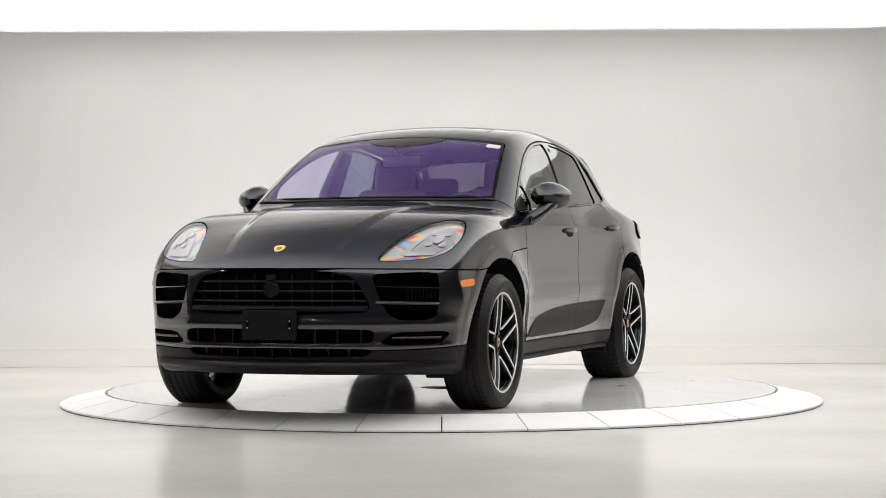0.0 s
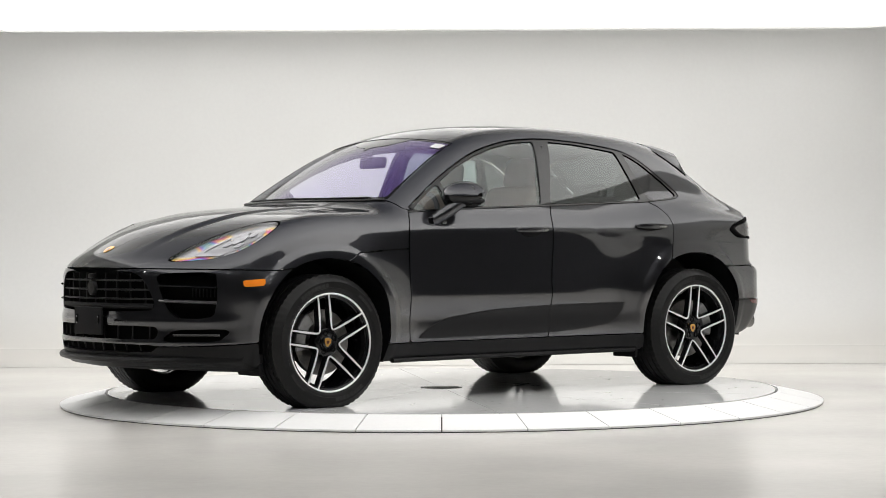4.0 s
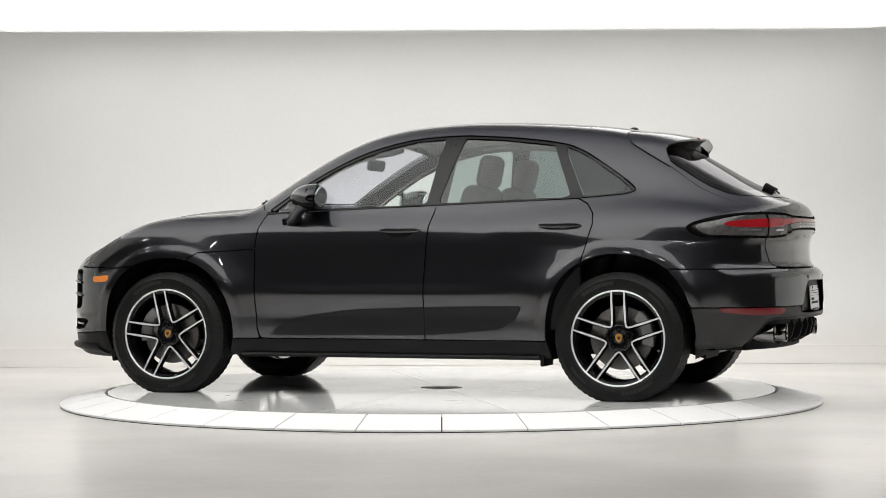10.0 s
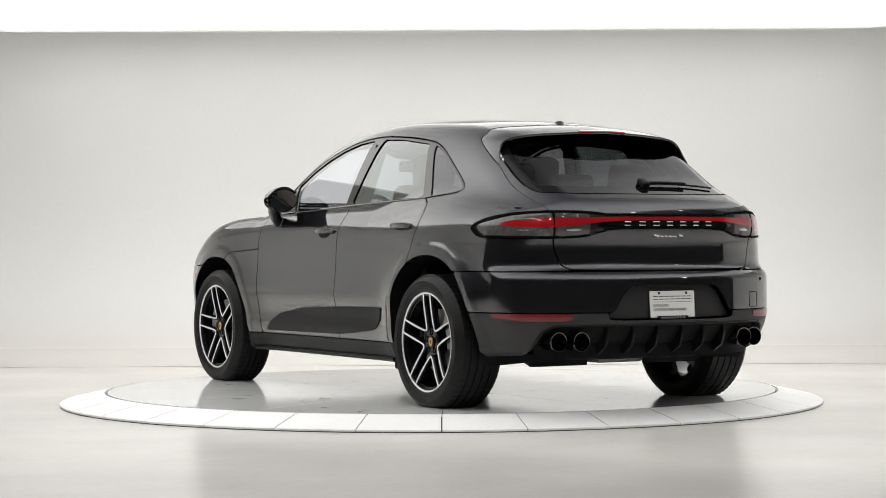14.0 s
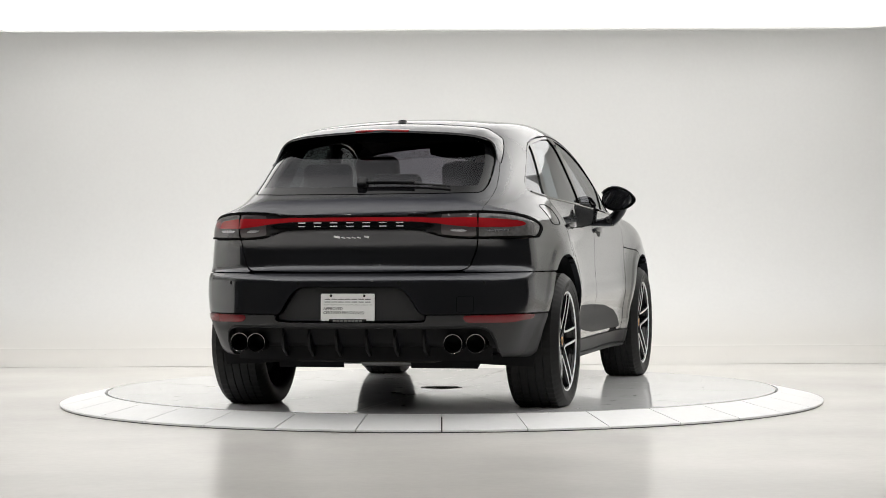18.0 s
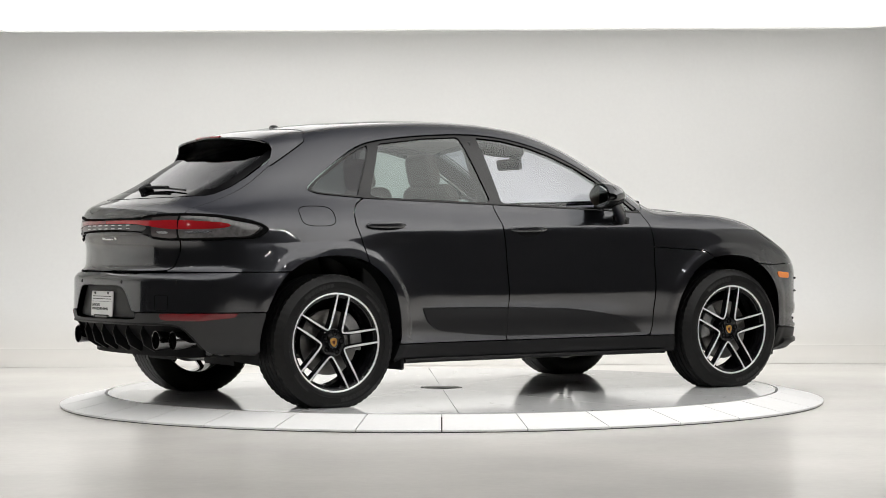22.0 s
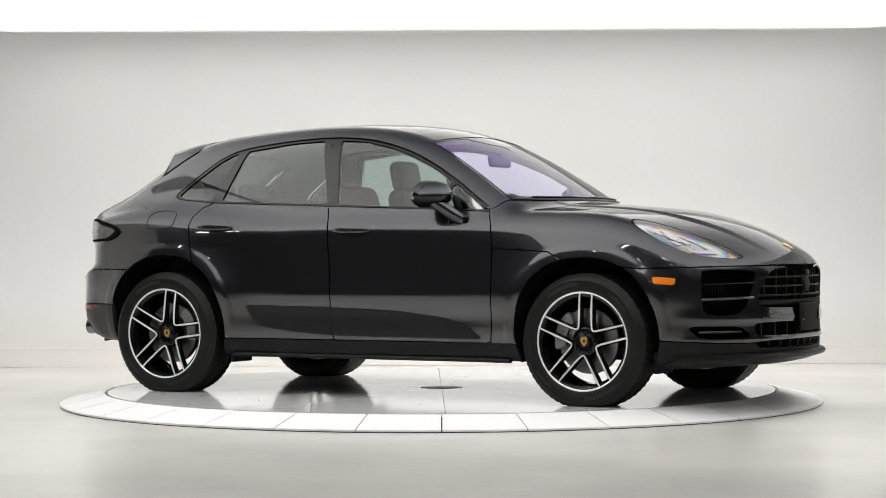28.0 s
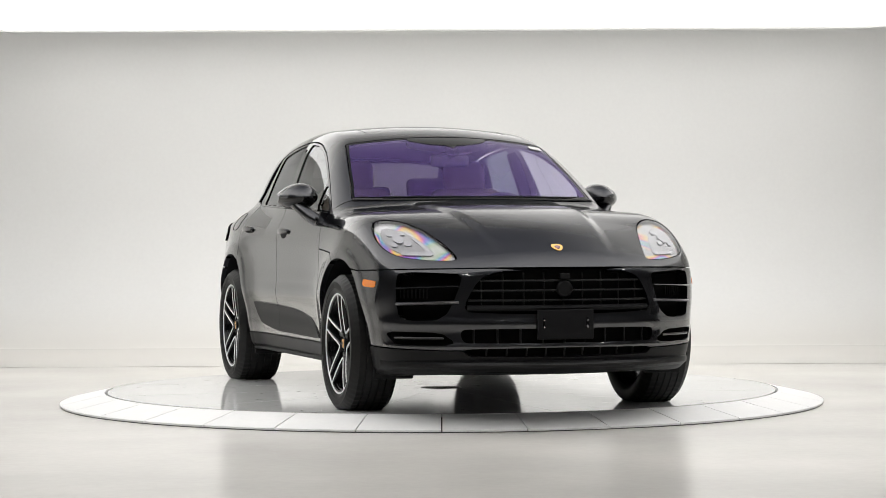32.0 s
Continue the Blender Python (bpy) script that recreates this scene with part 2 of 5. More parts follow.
# ---- mesh helpers ----
def mesh_object(name, verts, faces, mat, parent=None, label="", smooth=True, normals=None):
    me = bpy.data.meshes.new(name)
    me.from_pydata([tuple(map(float, v)) for v in verts], [], [tuple(map(int, f)) for f in faces])
    if smooth:
        me.polygons.foreach_set("use_smooth", [True] * len(me.polygons))
    me.materials.append(mat)
    if normals is not None:
        me.normals_split_custom_set(normals)
    ob = new(name, me)
    if parent:
        ob.parent = parent
    return tagged(ob, label)


def part(name, bm, mat, parent=None, label="", smooth=True):
    """Links a bmesh as one mesh object under a thing or a part."""
    me = bpy.data.meshes.new(name)
    bm.normal_update()
    bm.to_mesh(me)
    bm.free()
    if smooth:
        me.polygons.foreach_set("use_smooth", [True] * len(me.polygons))
        me.set_sharp_from_angle(angle=radians(38))
    me.materials.append(mat)
    ob = new(name, me)
    if parent:
        ob.parent = parent
    return tagged(ob, label)


def box_bm(sx, sy, sz, m=None, bevel=0.0, seg=2):
    bm = bmesh.new()
    bmesh.ops.create_cube(bm, size=1.0)
    bmesh.ops.scale(bm, vec=(sx, sy, sz), verts=bm.verts)
    if bevel:
        bmesh.ops.bevel(bm, geom=bm.edges[:], offset=bevel, segments=seg, profile=0.5, affect="EDGES")
    if m is not None:
        bmesh.ops.transform(bm, matrix=m, verts=bm.verts)
    return bm


def joined(*bms):
    """One bmesh out of several."""
    out = bmesh.new()
    for b in bms:
        me = bpy.data.meshes.new("scratch")
        b.to_mesh(me)
        b.free()
        out.from_mesh(me)
        bpy.data.meshes.remove(me)
    return out


def lathe(profile, seg=72, axis="y", closed=False):
    """Turns (radius, height) pairs about an axis through the origin."""
    bm = bmesh.new()
    rings = []
    for r, h in profile:
        ring = []
        for k in range(seg):
            a = 2 * math.pi * k / seg
            c, s = r * math.cos(a), r * math.sin(a)
            ring.append(bm.verts.new((c, h, s) if axis == "y" else (c, s, h)))
        rings.append(ring)
    pairs = list(zip(rings, rings[1:])) + ([(rings[-1], rings[0])] if closed else [])
    for a, b in pairs:
        for k in range(seg):
            j = (k + 1) % seg
            bm.faces.new((a[k], a[j], b[j], b[k]))
    bmesh.ops.recalc_face_normals(bm, faces=bm.faces)
    return bm


def slab(outline, lo, hi, axis="y", bevel=0.0):
    """A flat plate: a 2D outline given thickness along one axis."""
    bm = bmesh.new()

    def at(p, h):
        return {"y": (p[0], h, p[1]), "x": (h, p[0], p[1]), "z": (p[0], p[1], h)}[axis]
    a = [bm.verts.new(at(p, lo)) for p in outline]
    b = [bm.verts.new(at(p, hi)) for p in outline]
    n = len(outline)
    bm.faces.new(a)
    top = bm.faces.new(b[::-1])
    for k in range(n):
        bm.faces.new((a[k], b[k], b[(k + 1) % n], a[(k + 1) % n]))
    bmesh.ops.recalc_face_normals(bm, faces=bm.faces)
    if bevel:
        bmesh.ops.bevel(bm, geom=list(bm.edges), offset=bevel, segments=1, affect="EDGES")
    return bm


def tube(points, radius, seg=8, closed=False, flat=1.0):
    """A round bar along points; flat squeezes it along z."""
    pts = [Vector(p) for p in points]
    bm = bmesh.new()
    rings = []
    n = len(pts)
    for k, p in enumerate(pts):
        a = pts[(k - 1) % n] if closed or k else pts[0]
        b = pts[(k + 1) % n] if closed or k < n - 1 else pts[-1]
        d = (b - a).normalized()
        up = Vector((0, 0, 1)) if abs(d.z) < 0.9 else Vector((1, 0, 0))
        side = d.cross(up).normalized()
        up = side.cross(d)
        rings.append([bm.verts.new(p + radius * (side * math.cos(2 * math.pi * j / seg) + flat * up * math.sin(2 * math.pi * j / seg))) for j in range(seg)])
    for k in range(n if closed else n - 1):
        a, b = rings[k], rings[(k + 1) % n]
        for j in range(seg):
            bm.faces.new((a[j], a[(j + 1) % seg], b[(j + 1) % seg], b[j]))
    if not closed:
        bm.faces.new(rings[0])
        bm.faces.new(rings[-1][::-1])
    bmesh.ops.recalc_face_normals(bm, faces=bm.faces)
    return bm


def words(text, size, m, mat, parent, name="lettering", depth=0.0006, label=""):
    """Raised letters in the built-in font."""
    cu = bpy.data.curves.new("scratch", "FONT")
    cu.body, cu.size, cu.extrude = text, size, depth
    cu.align_x, cu.align_y = "LEFT", "CENTER"
    ob = bpy.data.objects.new("scratch", cu)
    scene.collection.objects.link(ob)
    me = bpy.data.meshes.new_from_object(ob.evaluated_get(bpy.context.evaluated_depsgraph_get()))
    bpy.data.objects.remove(ob)
    bpy.data.curves.remove(cu)
    me.name = name
    me.transform(m)
    me.materials.clear()
    me.materials.append(mat)
    out = new(name, me)
    out.parent = parent
    return tagged(out, label)


def spline(*pairs):
    """A natural cubic spline through (x, y) pairs, straight beyond its ends."""
    xs, ys = np.array([p[0] for p in pairs], float), np.array([p[1] for p in pairs], float)
    n, h = len(xs), np.diff(xs)
    A, b = np.eye(n), np.zeros(n)
    for i in range(1, n - 1):
        A[i, i - 1], A[i, i], A[i, i + 1] = h[i - 1], 2 * (h[i - 1] + h[i]), h[i]
        b[i] = 6 * ((ys[i + 1] - ys[i]) / h[i] - (ys[i] - ys[i - 1]) / h[i - 1])
    m2 = np.linalg.solve(A, b)

    def f(x):
        x = np.asarray(x, float)
        q = np.clip(x, xs[0], xs[-1])
        i = np.clip(np.searchsorted(xs, q) - 1, 0, n - 2)
        t0, t1, hh = q - xs[i], xs[i + 1] - q, h[i]
        v = (m2[i] * t1 ** 3 + m2[i + 1] * t0 ** 3) / (6 * hh) + (ys[i] / hh - m2[i] * hh / 6) * t1 + (ys[i + 1] / hh - m2[i + 1] * hh / 6) * t0
        s0 = (ys[1] - ys[0]) / h[0] - h[0] * m2[1] / 6
        s1 = (ys[-1] - ys[-2]) / h[-1] + h[-1] * m2[-2] / 6
        return v + np.minimum(x - xs[0], 0) * s0 + np.maximum(x - xs[-1], 0) * s1
    return f


def rounded(points, times=2, keep=0.25):
    """Cuts the corners of a closed outline."""
    p = np.array(points, float)
    for _ in range(times):
        q = np.roll(p, -1, axis=0)
        p = np.stack([p * (1 - keep) + q * keep, p * keep + q * (1 - keep)], axis=1).reshape(-1, 2)
    return p


def inside(poly, a, b):
    """Signed distance of the places (a, b) to an outline, negative inside."""
    d = np.full(a.shape, 1e9)
    sign = np.ones(a.shape)
    n = len(poly)
    for k in range(n):
        p, q = poly[k], poly[(k + 1) % n]
        e = q - p
        wx, wy = a - p[0], b - p[1]
        t = np.clip((wx * e[0] + wy * e[1]) / max(e @ e, 1e-12), 0, 1)
        d = np.minimum(d, (wx - e[0] * t) ** 2 + (wy - e[1] * t) ** 2)
        c1, c2, c3 = b >= p[1], b < q[1], e[0] * wy > e[1] * wx
        sign = np.where((c1 & c2 & c3) | (~c1 & ~c2 & ~c3), -sign, sign)
    return sign * np.sqrt(d)


# ---- studio ----
def studio():
    """Glossy floor, curved white walls, hanging light panel and the dark hall behind the camera."""
    for nm, y0, y1, mt, lb in (("floor", -6.0, 12.0, FLOOR, "glossy off-white epoxy studio floor"), ("floor_hall", -20.0, -6.0, HALL_FLOOR, "unseen dark grey hall floor, added to dim the car's reflections")):
        bm = bmesh.new()
        vs = [[bm.verts.new((-16 + 4 * i, y0 + (y1 - y0) * j / 4, 0)) for i in range(9)] for j in range(5)]
        for p, q in zip(vs, vs[1:]):
            for i in range(8):
                bm.faces.new((p[i], p[i + 1], q[i + 1], q[i]))
        tagged(part(nm, bm, mt, smooth=False), lb, "floor", kind="structure")
    # U-shaped wall with round corners and a cove at its foot
    half, back, front, rad, top, cove = 7.0, 5.3, -1.4, 2.6, 5.2, 1.6
    plan = [(-half, front)]
    for k in range(17):
        a = math.pi - math.pi / 2 * k / 16
        plan.append((-half + rad + rad * math.cos(a), back - rad + rad * math.sin(a)))
    for k in range(17):
        a = math.pi / 2 - math.pi / 2 * k / 16
        plan.append((half - rad + rad * math.cos(a), back - rad + rad * math.sin(a)))
    plan.append((half, front))
    rise = [(cove * (1 - math.sin(math.pi / 2 * k / 10)), cove * (1 - math.cos(math.pi / 2 * k / 10))) for k in range(11)] + [(0, 1.8), (0, 3.4), (0, top)]
    rows = []
    for i, p in enumerate(plan):
        a, b = Vector(plan[max(i - 1, 0)]), Vector(plan[min(i + 1, len(plan) - 1)])
        d = (b - a).normalized()
        inw = Vector((d.y, -d.x))
        rows.append([(p[0] + inw.x * o, p[1] + inw.y * o, h + 0.002) for o, h in rise])
    for i, p in enumerate(plan):
        a, b = Vector(plan[max(i - 1, 0)]), Vector(plan[min(i + 1, len(plan) - 1)])
        d = (b - a).normalized()
        out = Vector((-d.y, d.x)) * 0.15
        rows[i] += [(p[0] + out.x, p[1] + out.y, top), (p[0] + out.x, p[1] + out.y, 0.0)]
    n = len(rows[0])
    verts = [v for r in rows for v in r]
    faces = [(i * n + j, (i + 1) * n + j, (i + 1) * n + j + 1, i * n + j + 1) for i in range(len(rows) - 1) for j in range(n - 1)]
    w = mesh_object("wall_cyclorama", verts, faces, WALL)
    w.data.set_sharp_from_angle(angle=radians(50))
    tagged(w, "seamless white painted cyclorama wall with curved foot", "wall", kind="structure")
    c = part("ceiling", box_bm(14.4, 10.6, 0.1, pose(0, 0.2, 5.3)), WALL, smooth=False)
    tagged(c, "white painted studio ceiling", "ceiling", kind="structure")
    # dark hall behind the camera
    for nm, sx, sy, m in (("wall_hall_back", 20, 0.2, pose(0, -17, 2.7)), ("wall_hall_west", 0.2, 15.6, pose(-10, -9.2, 2.7)), ("wall_hall_east", 0.2, 15.6, pose(10, -9.2, 2.7)), ("wall_hall_north", 2.9, 0.2, pose(-8.55, -1.42, 2.7)), ("wall_hall_corner", 2.9, 0.2, pose(8.55, -1.42, 2.7))):
        tagged(part(nm, box_bm(sx, sy, 5.4, m), HALL, smooth=False), "dark wall of the hall behind the studio", "wall", kind="structure")
    tagged(part("ceiling_hall", box_bm(20.2, 15.8, 0.1, pose(0, -9.25, 5.42)), HALL, smooth=False), "dark ceiling of the hall behind the studio", "ceiling", kind="structure")
    for x in (-8.6, -5.2, -1.8, 1.8, 5.2, 8.6):
        for y in ((-3.6, -6.6, -9.6, -12.4) if abs(x) > 8 else (-6.6, -9.6, -12.4)):
            lamp = tagged(new("hall_lamp"), "small bright white lamp under the hall ceiling", "ceiling light", "hall lamps")
            lamp.location = (x, y, 5.37)
            part("housing", box_bm(0.62, 0.22, 0.06, pose(0, 0, -0.03), 0.01), TRIM_BLACK, lamp, smooth=False)
            part("lamp_glass", box_bm(0.52, 0.12, 0.02, pose(0, 0, -0.072)), STRIP_LIGHT, lamp, smooth=False)
    # hanging light panel
    root = tagged(new("light_panel"), "large glowing white overhead softbox with thin grey frame", "ceiling light")
    hx, y0, y1, z, r = 3.95, -4.8, 4.9, 2.80, 0.5
    root.location = (0, (y0 + y1) / 2, z)
    hy = (y1 - y0) / 2

    def rim(inset):
        pts = []
        for cx, cy, a0 in ((1, 1, 0), (-1, 1, 90), (-1, -1, 180), (1, -1, 270)):
            for k in range(9):
                a = radians(a0 + 90 * k / 8)
                pts.append((cx * (hx - r) + (r - inset) * math.cos(a), cy * (hy - r) + (r - inset) * math.sin(a)))
        return pts
    part("diffuser", slab(rim(0.03), 0.0, 0.02, "z"), PANEL_LIGHT, root, "glowing white fabric", smooth=False)
    outer, inner = rim(0.0), rim(0.028)
    bm = bmesh.new()
    loops = [[bm.verts.new((*p, h)) for p in q] for q, h in ((outer, -0.015), (outer, 0.16), (inner, 0.16), (inner, -0.015))]
    n = len(outer)
    for a in range(4):
        for k in range(n):
            bm.faces.new((loops[a][k], loops[a][(k + 1) % n], loops[(a + 1) % 4][(k + 1) % n], loops[(a + 1) % 4][k]))
    bmesh.ops.recalc_face_normals(bm, faces=bm.faces)
    part("frame", bm, WHITE_PLASTIC, root, smooth=False)
    for sx in (-1, 1):
        for sy in (-1, 1):
            part("hanging_rod", box_bm(0.02, 0.02, 2.34, pose(sx * 2.6, sy * 3.2, 1.29)), STEEL, root, smooth=False)


def turntable():
    """Still sloped ring of panels, and the disc that turns with the car."""
    ring = tagged(new("turntable_ring"), "low sloped white ring of panels round the turntable", "turntable ring")
    r0, r1, n = 2.062, 2.331, 33
    gap = 0.0035
    for k in range(n):
        mid = -math.pi / 2 + 2 * math.pi * (k + 0.5) / n
        half = math.pi / n
        bm = bmesh.new()
        grid = []
        for rr, zz in ((r0, 0.0735), (r1 - 0.01, 0.0185), (r1, 0.0145), (r1 - 0.001, 0.0045), (r0, 0.0045)):
            row = []
            for j in range(7):
                a = mid + (half - gap / rr) * (j / 3 - 1)
                row.append(bm.verts.new((rr * math.cos(a), rr * math.sin(a), zz)))
            grid.append(row)
        for a, b in zip(grid, grid[1:] + grid[:1]):
            for j in range(6):
                bm.faces.new((a[j], b[j], b[j + 1], a[j + 1]))
        bm.faces.new([g[0] for g in grid])
        bm.faces.new([g[-1] for g in grid][::-1])
        bmesh.ops.recalc_face_normals(bm, faces=bm.faces)
        part("panel", bm, TILE, ring, smooth=False)
    part("base", lathe([(r0 + 0.01, 0.0005), (r1 - 0.003, 0.0005), (r1 - 0.003, 0.004), (r1 - 0.02, 0.010), (r0 + 0.01, 0.062)], 132, "z", closed=True), JOINT, ring, "dark base seen in the joints")
    disc = tagged(new("turntable_disc"), "glossy white round turntable disc with fine dark seams", "turntable")
    disc.location = (0, 0, 0)
    sectors = 12
    for k in range(sectors):
        a0, a1 = 2 * math.pi * k / sectors, 2 * math.pi * (k + 1) / sectors
        pts = []
        r_in, r_out = 0.13, 2.046
        m = 14
        for j in range(m + 1):
            a = a0 + 0.0011 + (a1 - a0 - 0.0022) * j / m
            pts.append((r_out * math.cos(a), r_out * math.sin(a)))
        for j in range(m, -1, -1):
            a = a0 + 0.008 + (a1 - a0 - 0.016) * j / m
            pts.append((r_in * math.cos(a), r_in * math.sin(a)))
        part("sector", slab(pts, 0.055, DISC_Z, "z"), DISC, disc, smooth=False)
    part("hub_cover", lathe([(0.001, 0.079), (0.09, 0.079), (0.115, 0.076), (0.122, 0.06)], 48, "z"), STEEL, disc, "round metal hub cover")
    part("underplate", lathe([(0.001, 0.045), (2.04, 0.045), (2.04, 0.03), (0.001, 0.03)], 96, "z"), JOINT, disc)
    return disc


studio()
disc = turntable()

# ---- the car: body surface ----
def smax(a, b, k):
    h = np.maximum(k - np.abs(a - b), 0) / k
    return np.maximum(a, b) + h * h * k / 4


def smin(a, b, k):
    return -smax(-a, -b, k)


plan_w = spline((-2.3, 0.83), (-1.9, 0.888), (-1.65, 0.915), (-1.3, 0.928), (-0.8, 0.925), (0.0, 0.925), (0.7, 0.932), (1.1, 0.933), (1.5, 0.932), (1.8, 0.914), (2.0, 0.892), (2.3, 0.84))
side_in = spline((0.2, -0.080), (0.3, -0.052), (0.38, -0.034), (0.46, -0.026), (0.54, -0.012), (0.62, 0.0), (0.75, -0.004), (0.9, -0.012), (1.0, -0.030), (1.08, -0.060), (1.2, -0.13))
deck_z = spline((-2.42, 0.66), (-2.34, 0.790), (-2.266, 0.848), (-2.161, 0.906), (-2.055, 0.957), (-1.844, 1.027), (-1.633, 1.073), (-1.352, 1.105), (-1.07, 1.124), (-0.7, 1.125), (0.0, 1.12), (1.0, 1.145), (1.5, 1.155), (1.9, 1.13), (2.2, 1.092), (2.4, 1.06))
deck_k = spline((-2.35, 0.36), (-2.13, 0.30), (-1.9, 0.18), (-1.67, 0.082), (-1.0, 0.078), (0.0, 0.09), (1.0, 0.115), (1.5, 0.085), (1.8, 0.085), (2.3, 0.09))
nose_x = spline((0.18, -2.285), (0.3, -2.338), (0.42, -2.346), (0.55, -2.344), (0.70, -2.346), (0.78, -2.342), (0.9, -2.31))
tail_x = spline((0.25, 2.19), (0.32, 2.268), (0.40, 2.338), (0.47, 2.370), (0.60, 2.375), (0.68, 2.374), (0.722, 2.360), (0.755, 2.316), (0.80, 2.299), (0.90, 2.291), (1.0, 2.285), (1.08, 2.270), (1.2, 2.22))
floor_z = spline((-2.4, 0.235), (-1.8, 0.205), (-0.9, 0.222), (0.9, 0.225), (1.8, 0.29), (2.4, 0.31))
green_w = spline((-1.1, 0.80), (-0.8, 0.826), (-0.5, 0.834), (0.0, 0.838), (0.6, 0.835), (1.0, 0.815), (1.45, 0.764), (1.8, 0.70), (2.1, 0.62), (2.3, 0.56))
roof_z = spline((-1.35, 0.93), (-1.07, 1.118), (-0.929, 1.203), (-0.718, 1.327), (-0.506, 1.444), (-0.33, 1.525), (-0.154, 1.580), (0.128, 1.620), (0.411, 1.631), (0.693, 1.624), (0.976, 1.607), (1.188, 1.588), (1.36, 1.560), (1.5, 1.517), (1.62, 1.455), (1.739, 1.388), (1.895, 1.297), (2.089, 1.190), (2.178, 1.136), (2.4, 0.995))
roof_k = spline((-1.1, 0.21), (-0.5, 0.18), (0.0, 0.135), (0.4, 0.12), (1.2, 0.13), (1.7, 0.15), (2.2, 0.14))
HUB_X, HUB_Z = 1.4035, 0.358


def arch_r(x, z):
    """1 on the lip of a wheel arch, less inside it."""
    d = np.minimum(np.abs(x - HUB_X), np.abs(x + HUB_X))
    rear = x > 0
    up = np.maximum(z - HUB_Z, 0) / np.where(rear, 0.468, 0.452)
    low = np.maximum(HUB_Z - z, 0) * 0.25
    return ((d / (0.428 - low)) ** 2.25 + up ** 2.25) ** (1 / 2.25)


def body(x, y, z):
    """Below zero inside the car's outer skin."""
    ay = np.abs(y)
    r = np.sqrt(np.minimum((x - HUB_X) ** 2, (x + HUB_X) ** 2) + (z - HUB_Z) ** 2)
    flare = np.where(x > 0, 0.036, 0.030) * np.exp(-((r - 0.44) / 0.15) ** 2)
    waist = -0.010 * np.exp(-((z - 0.47) / 0.05) ** 2) * np.exp(-(x / 0.72) ** 4)
    door = np.exp(-((x + 0.02) / 0.80) ** 6)
    up = np.clip((0.668 - z) / 0.085, 0, 1)
    fade = np.clip((0.98 - z) / 0.26, 0, 1)
    crease = -0.010 * door * (1 - up * up * (3 - 2 * up)) * fade * fade * (3 - 2 * fade)
    lip = np.clip((1.19 - arch_r(x, z)) / 0.10, 0, 1)
    flare = flare + 0.005 * lip * lip * (3 - 2 * lip)
    haunch = (0.16 * np.clip(z - 0.90, 0, 0.25) - 0.10 * np.clip(z - 0.80, 0, 0.5) ** 1.5) * np.clip((x - 0.9) / 0.6, 0, 1) - 0.30 * np.clip(0.50 - z, 0, 0.3) * np.clip((x - 1.72) / 0.2, 0, 1)
    w = plan_w(x) + side_in(z) + flare + waist + haunch + crease
    ridge_y = 0.27 + 0.13 * np.clip((x + 2.2) / 1.2, 0, 1)
    step = np.clip((ay - ridge_y) / 0.07, 0, 1)
    on_hood = np.clip((-x - 0.88) / 0.30, 0, 1) * np.clip((x + 2.30) / 0.5, 0, 1)
    deck = deck_z(x) - deck_k(x) * ay ** 2 - 0.014 * step * step * (3 - 2 * step) * on_hood
    nose = nose_x(z) + 0.36 * ay ** 2 + 0.15 * ay ** 4 + 0.10 * np.maximum(z - 0.70, 0) * ay ** 2
    nose = nose - 0.008 * np.exp(-((z - 0.482) / 0.028) ** 2) - 0.008 * np.exp(-((z - 0.366) / 0.014) ** 2)
    tail = tail_x(z) - 0.16 * ay ** 2 - 0.34 * ay ** 4
    low = smax(ay - w, z - deck, 0.11)
    low = smax(low, nose - x, 0.075)
    low = smax(low, x - tail, 0.045)
    low = smax(low, floor_z(x) - z, 0.05)
    g = z - 1.12
    green = smax(ay - (green_w(x) - 0.30 * g - 0.24 * g * np.abs(g)), (z - (roof_z(x) - roof_k(x) * ay ** 2)) * 0.85, 0.13)
    green = smax(green, 0.98 - z, 0.05)
    green = smax(green, x - tail, 0.05)
    return smin(low, green, 0.05 + 0.10 * np.clip((x - 0.6) / 0.6, 0, 1))


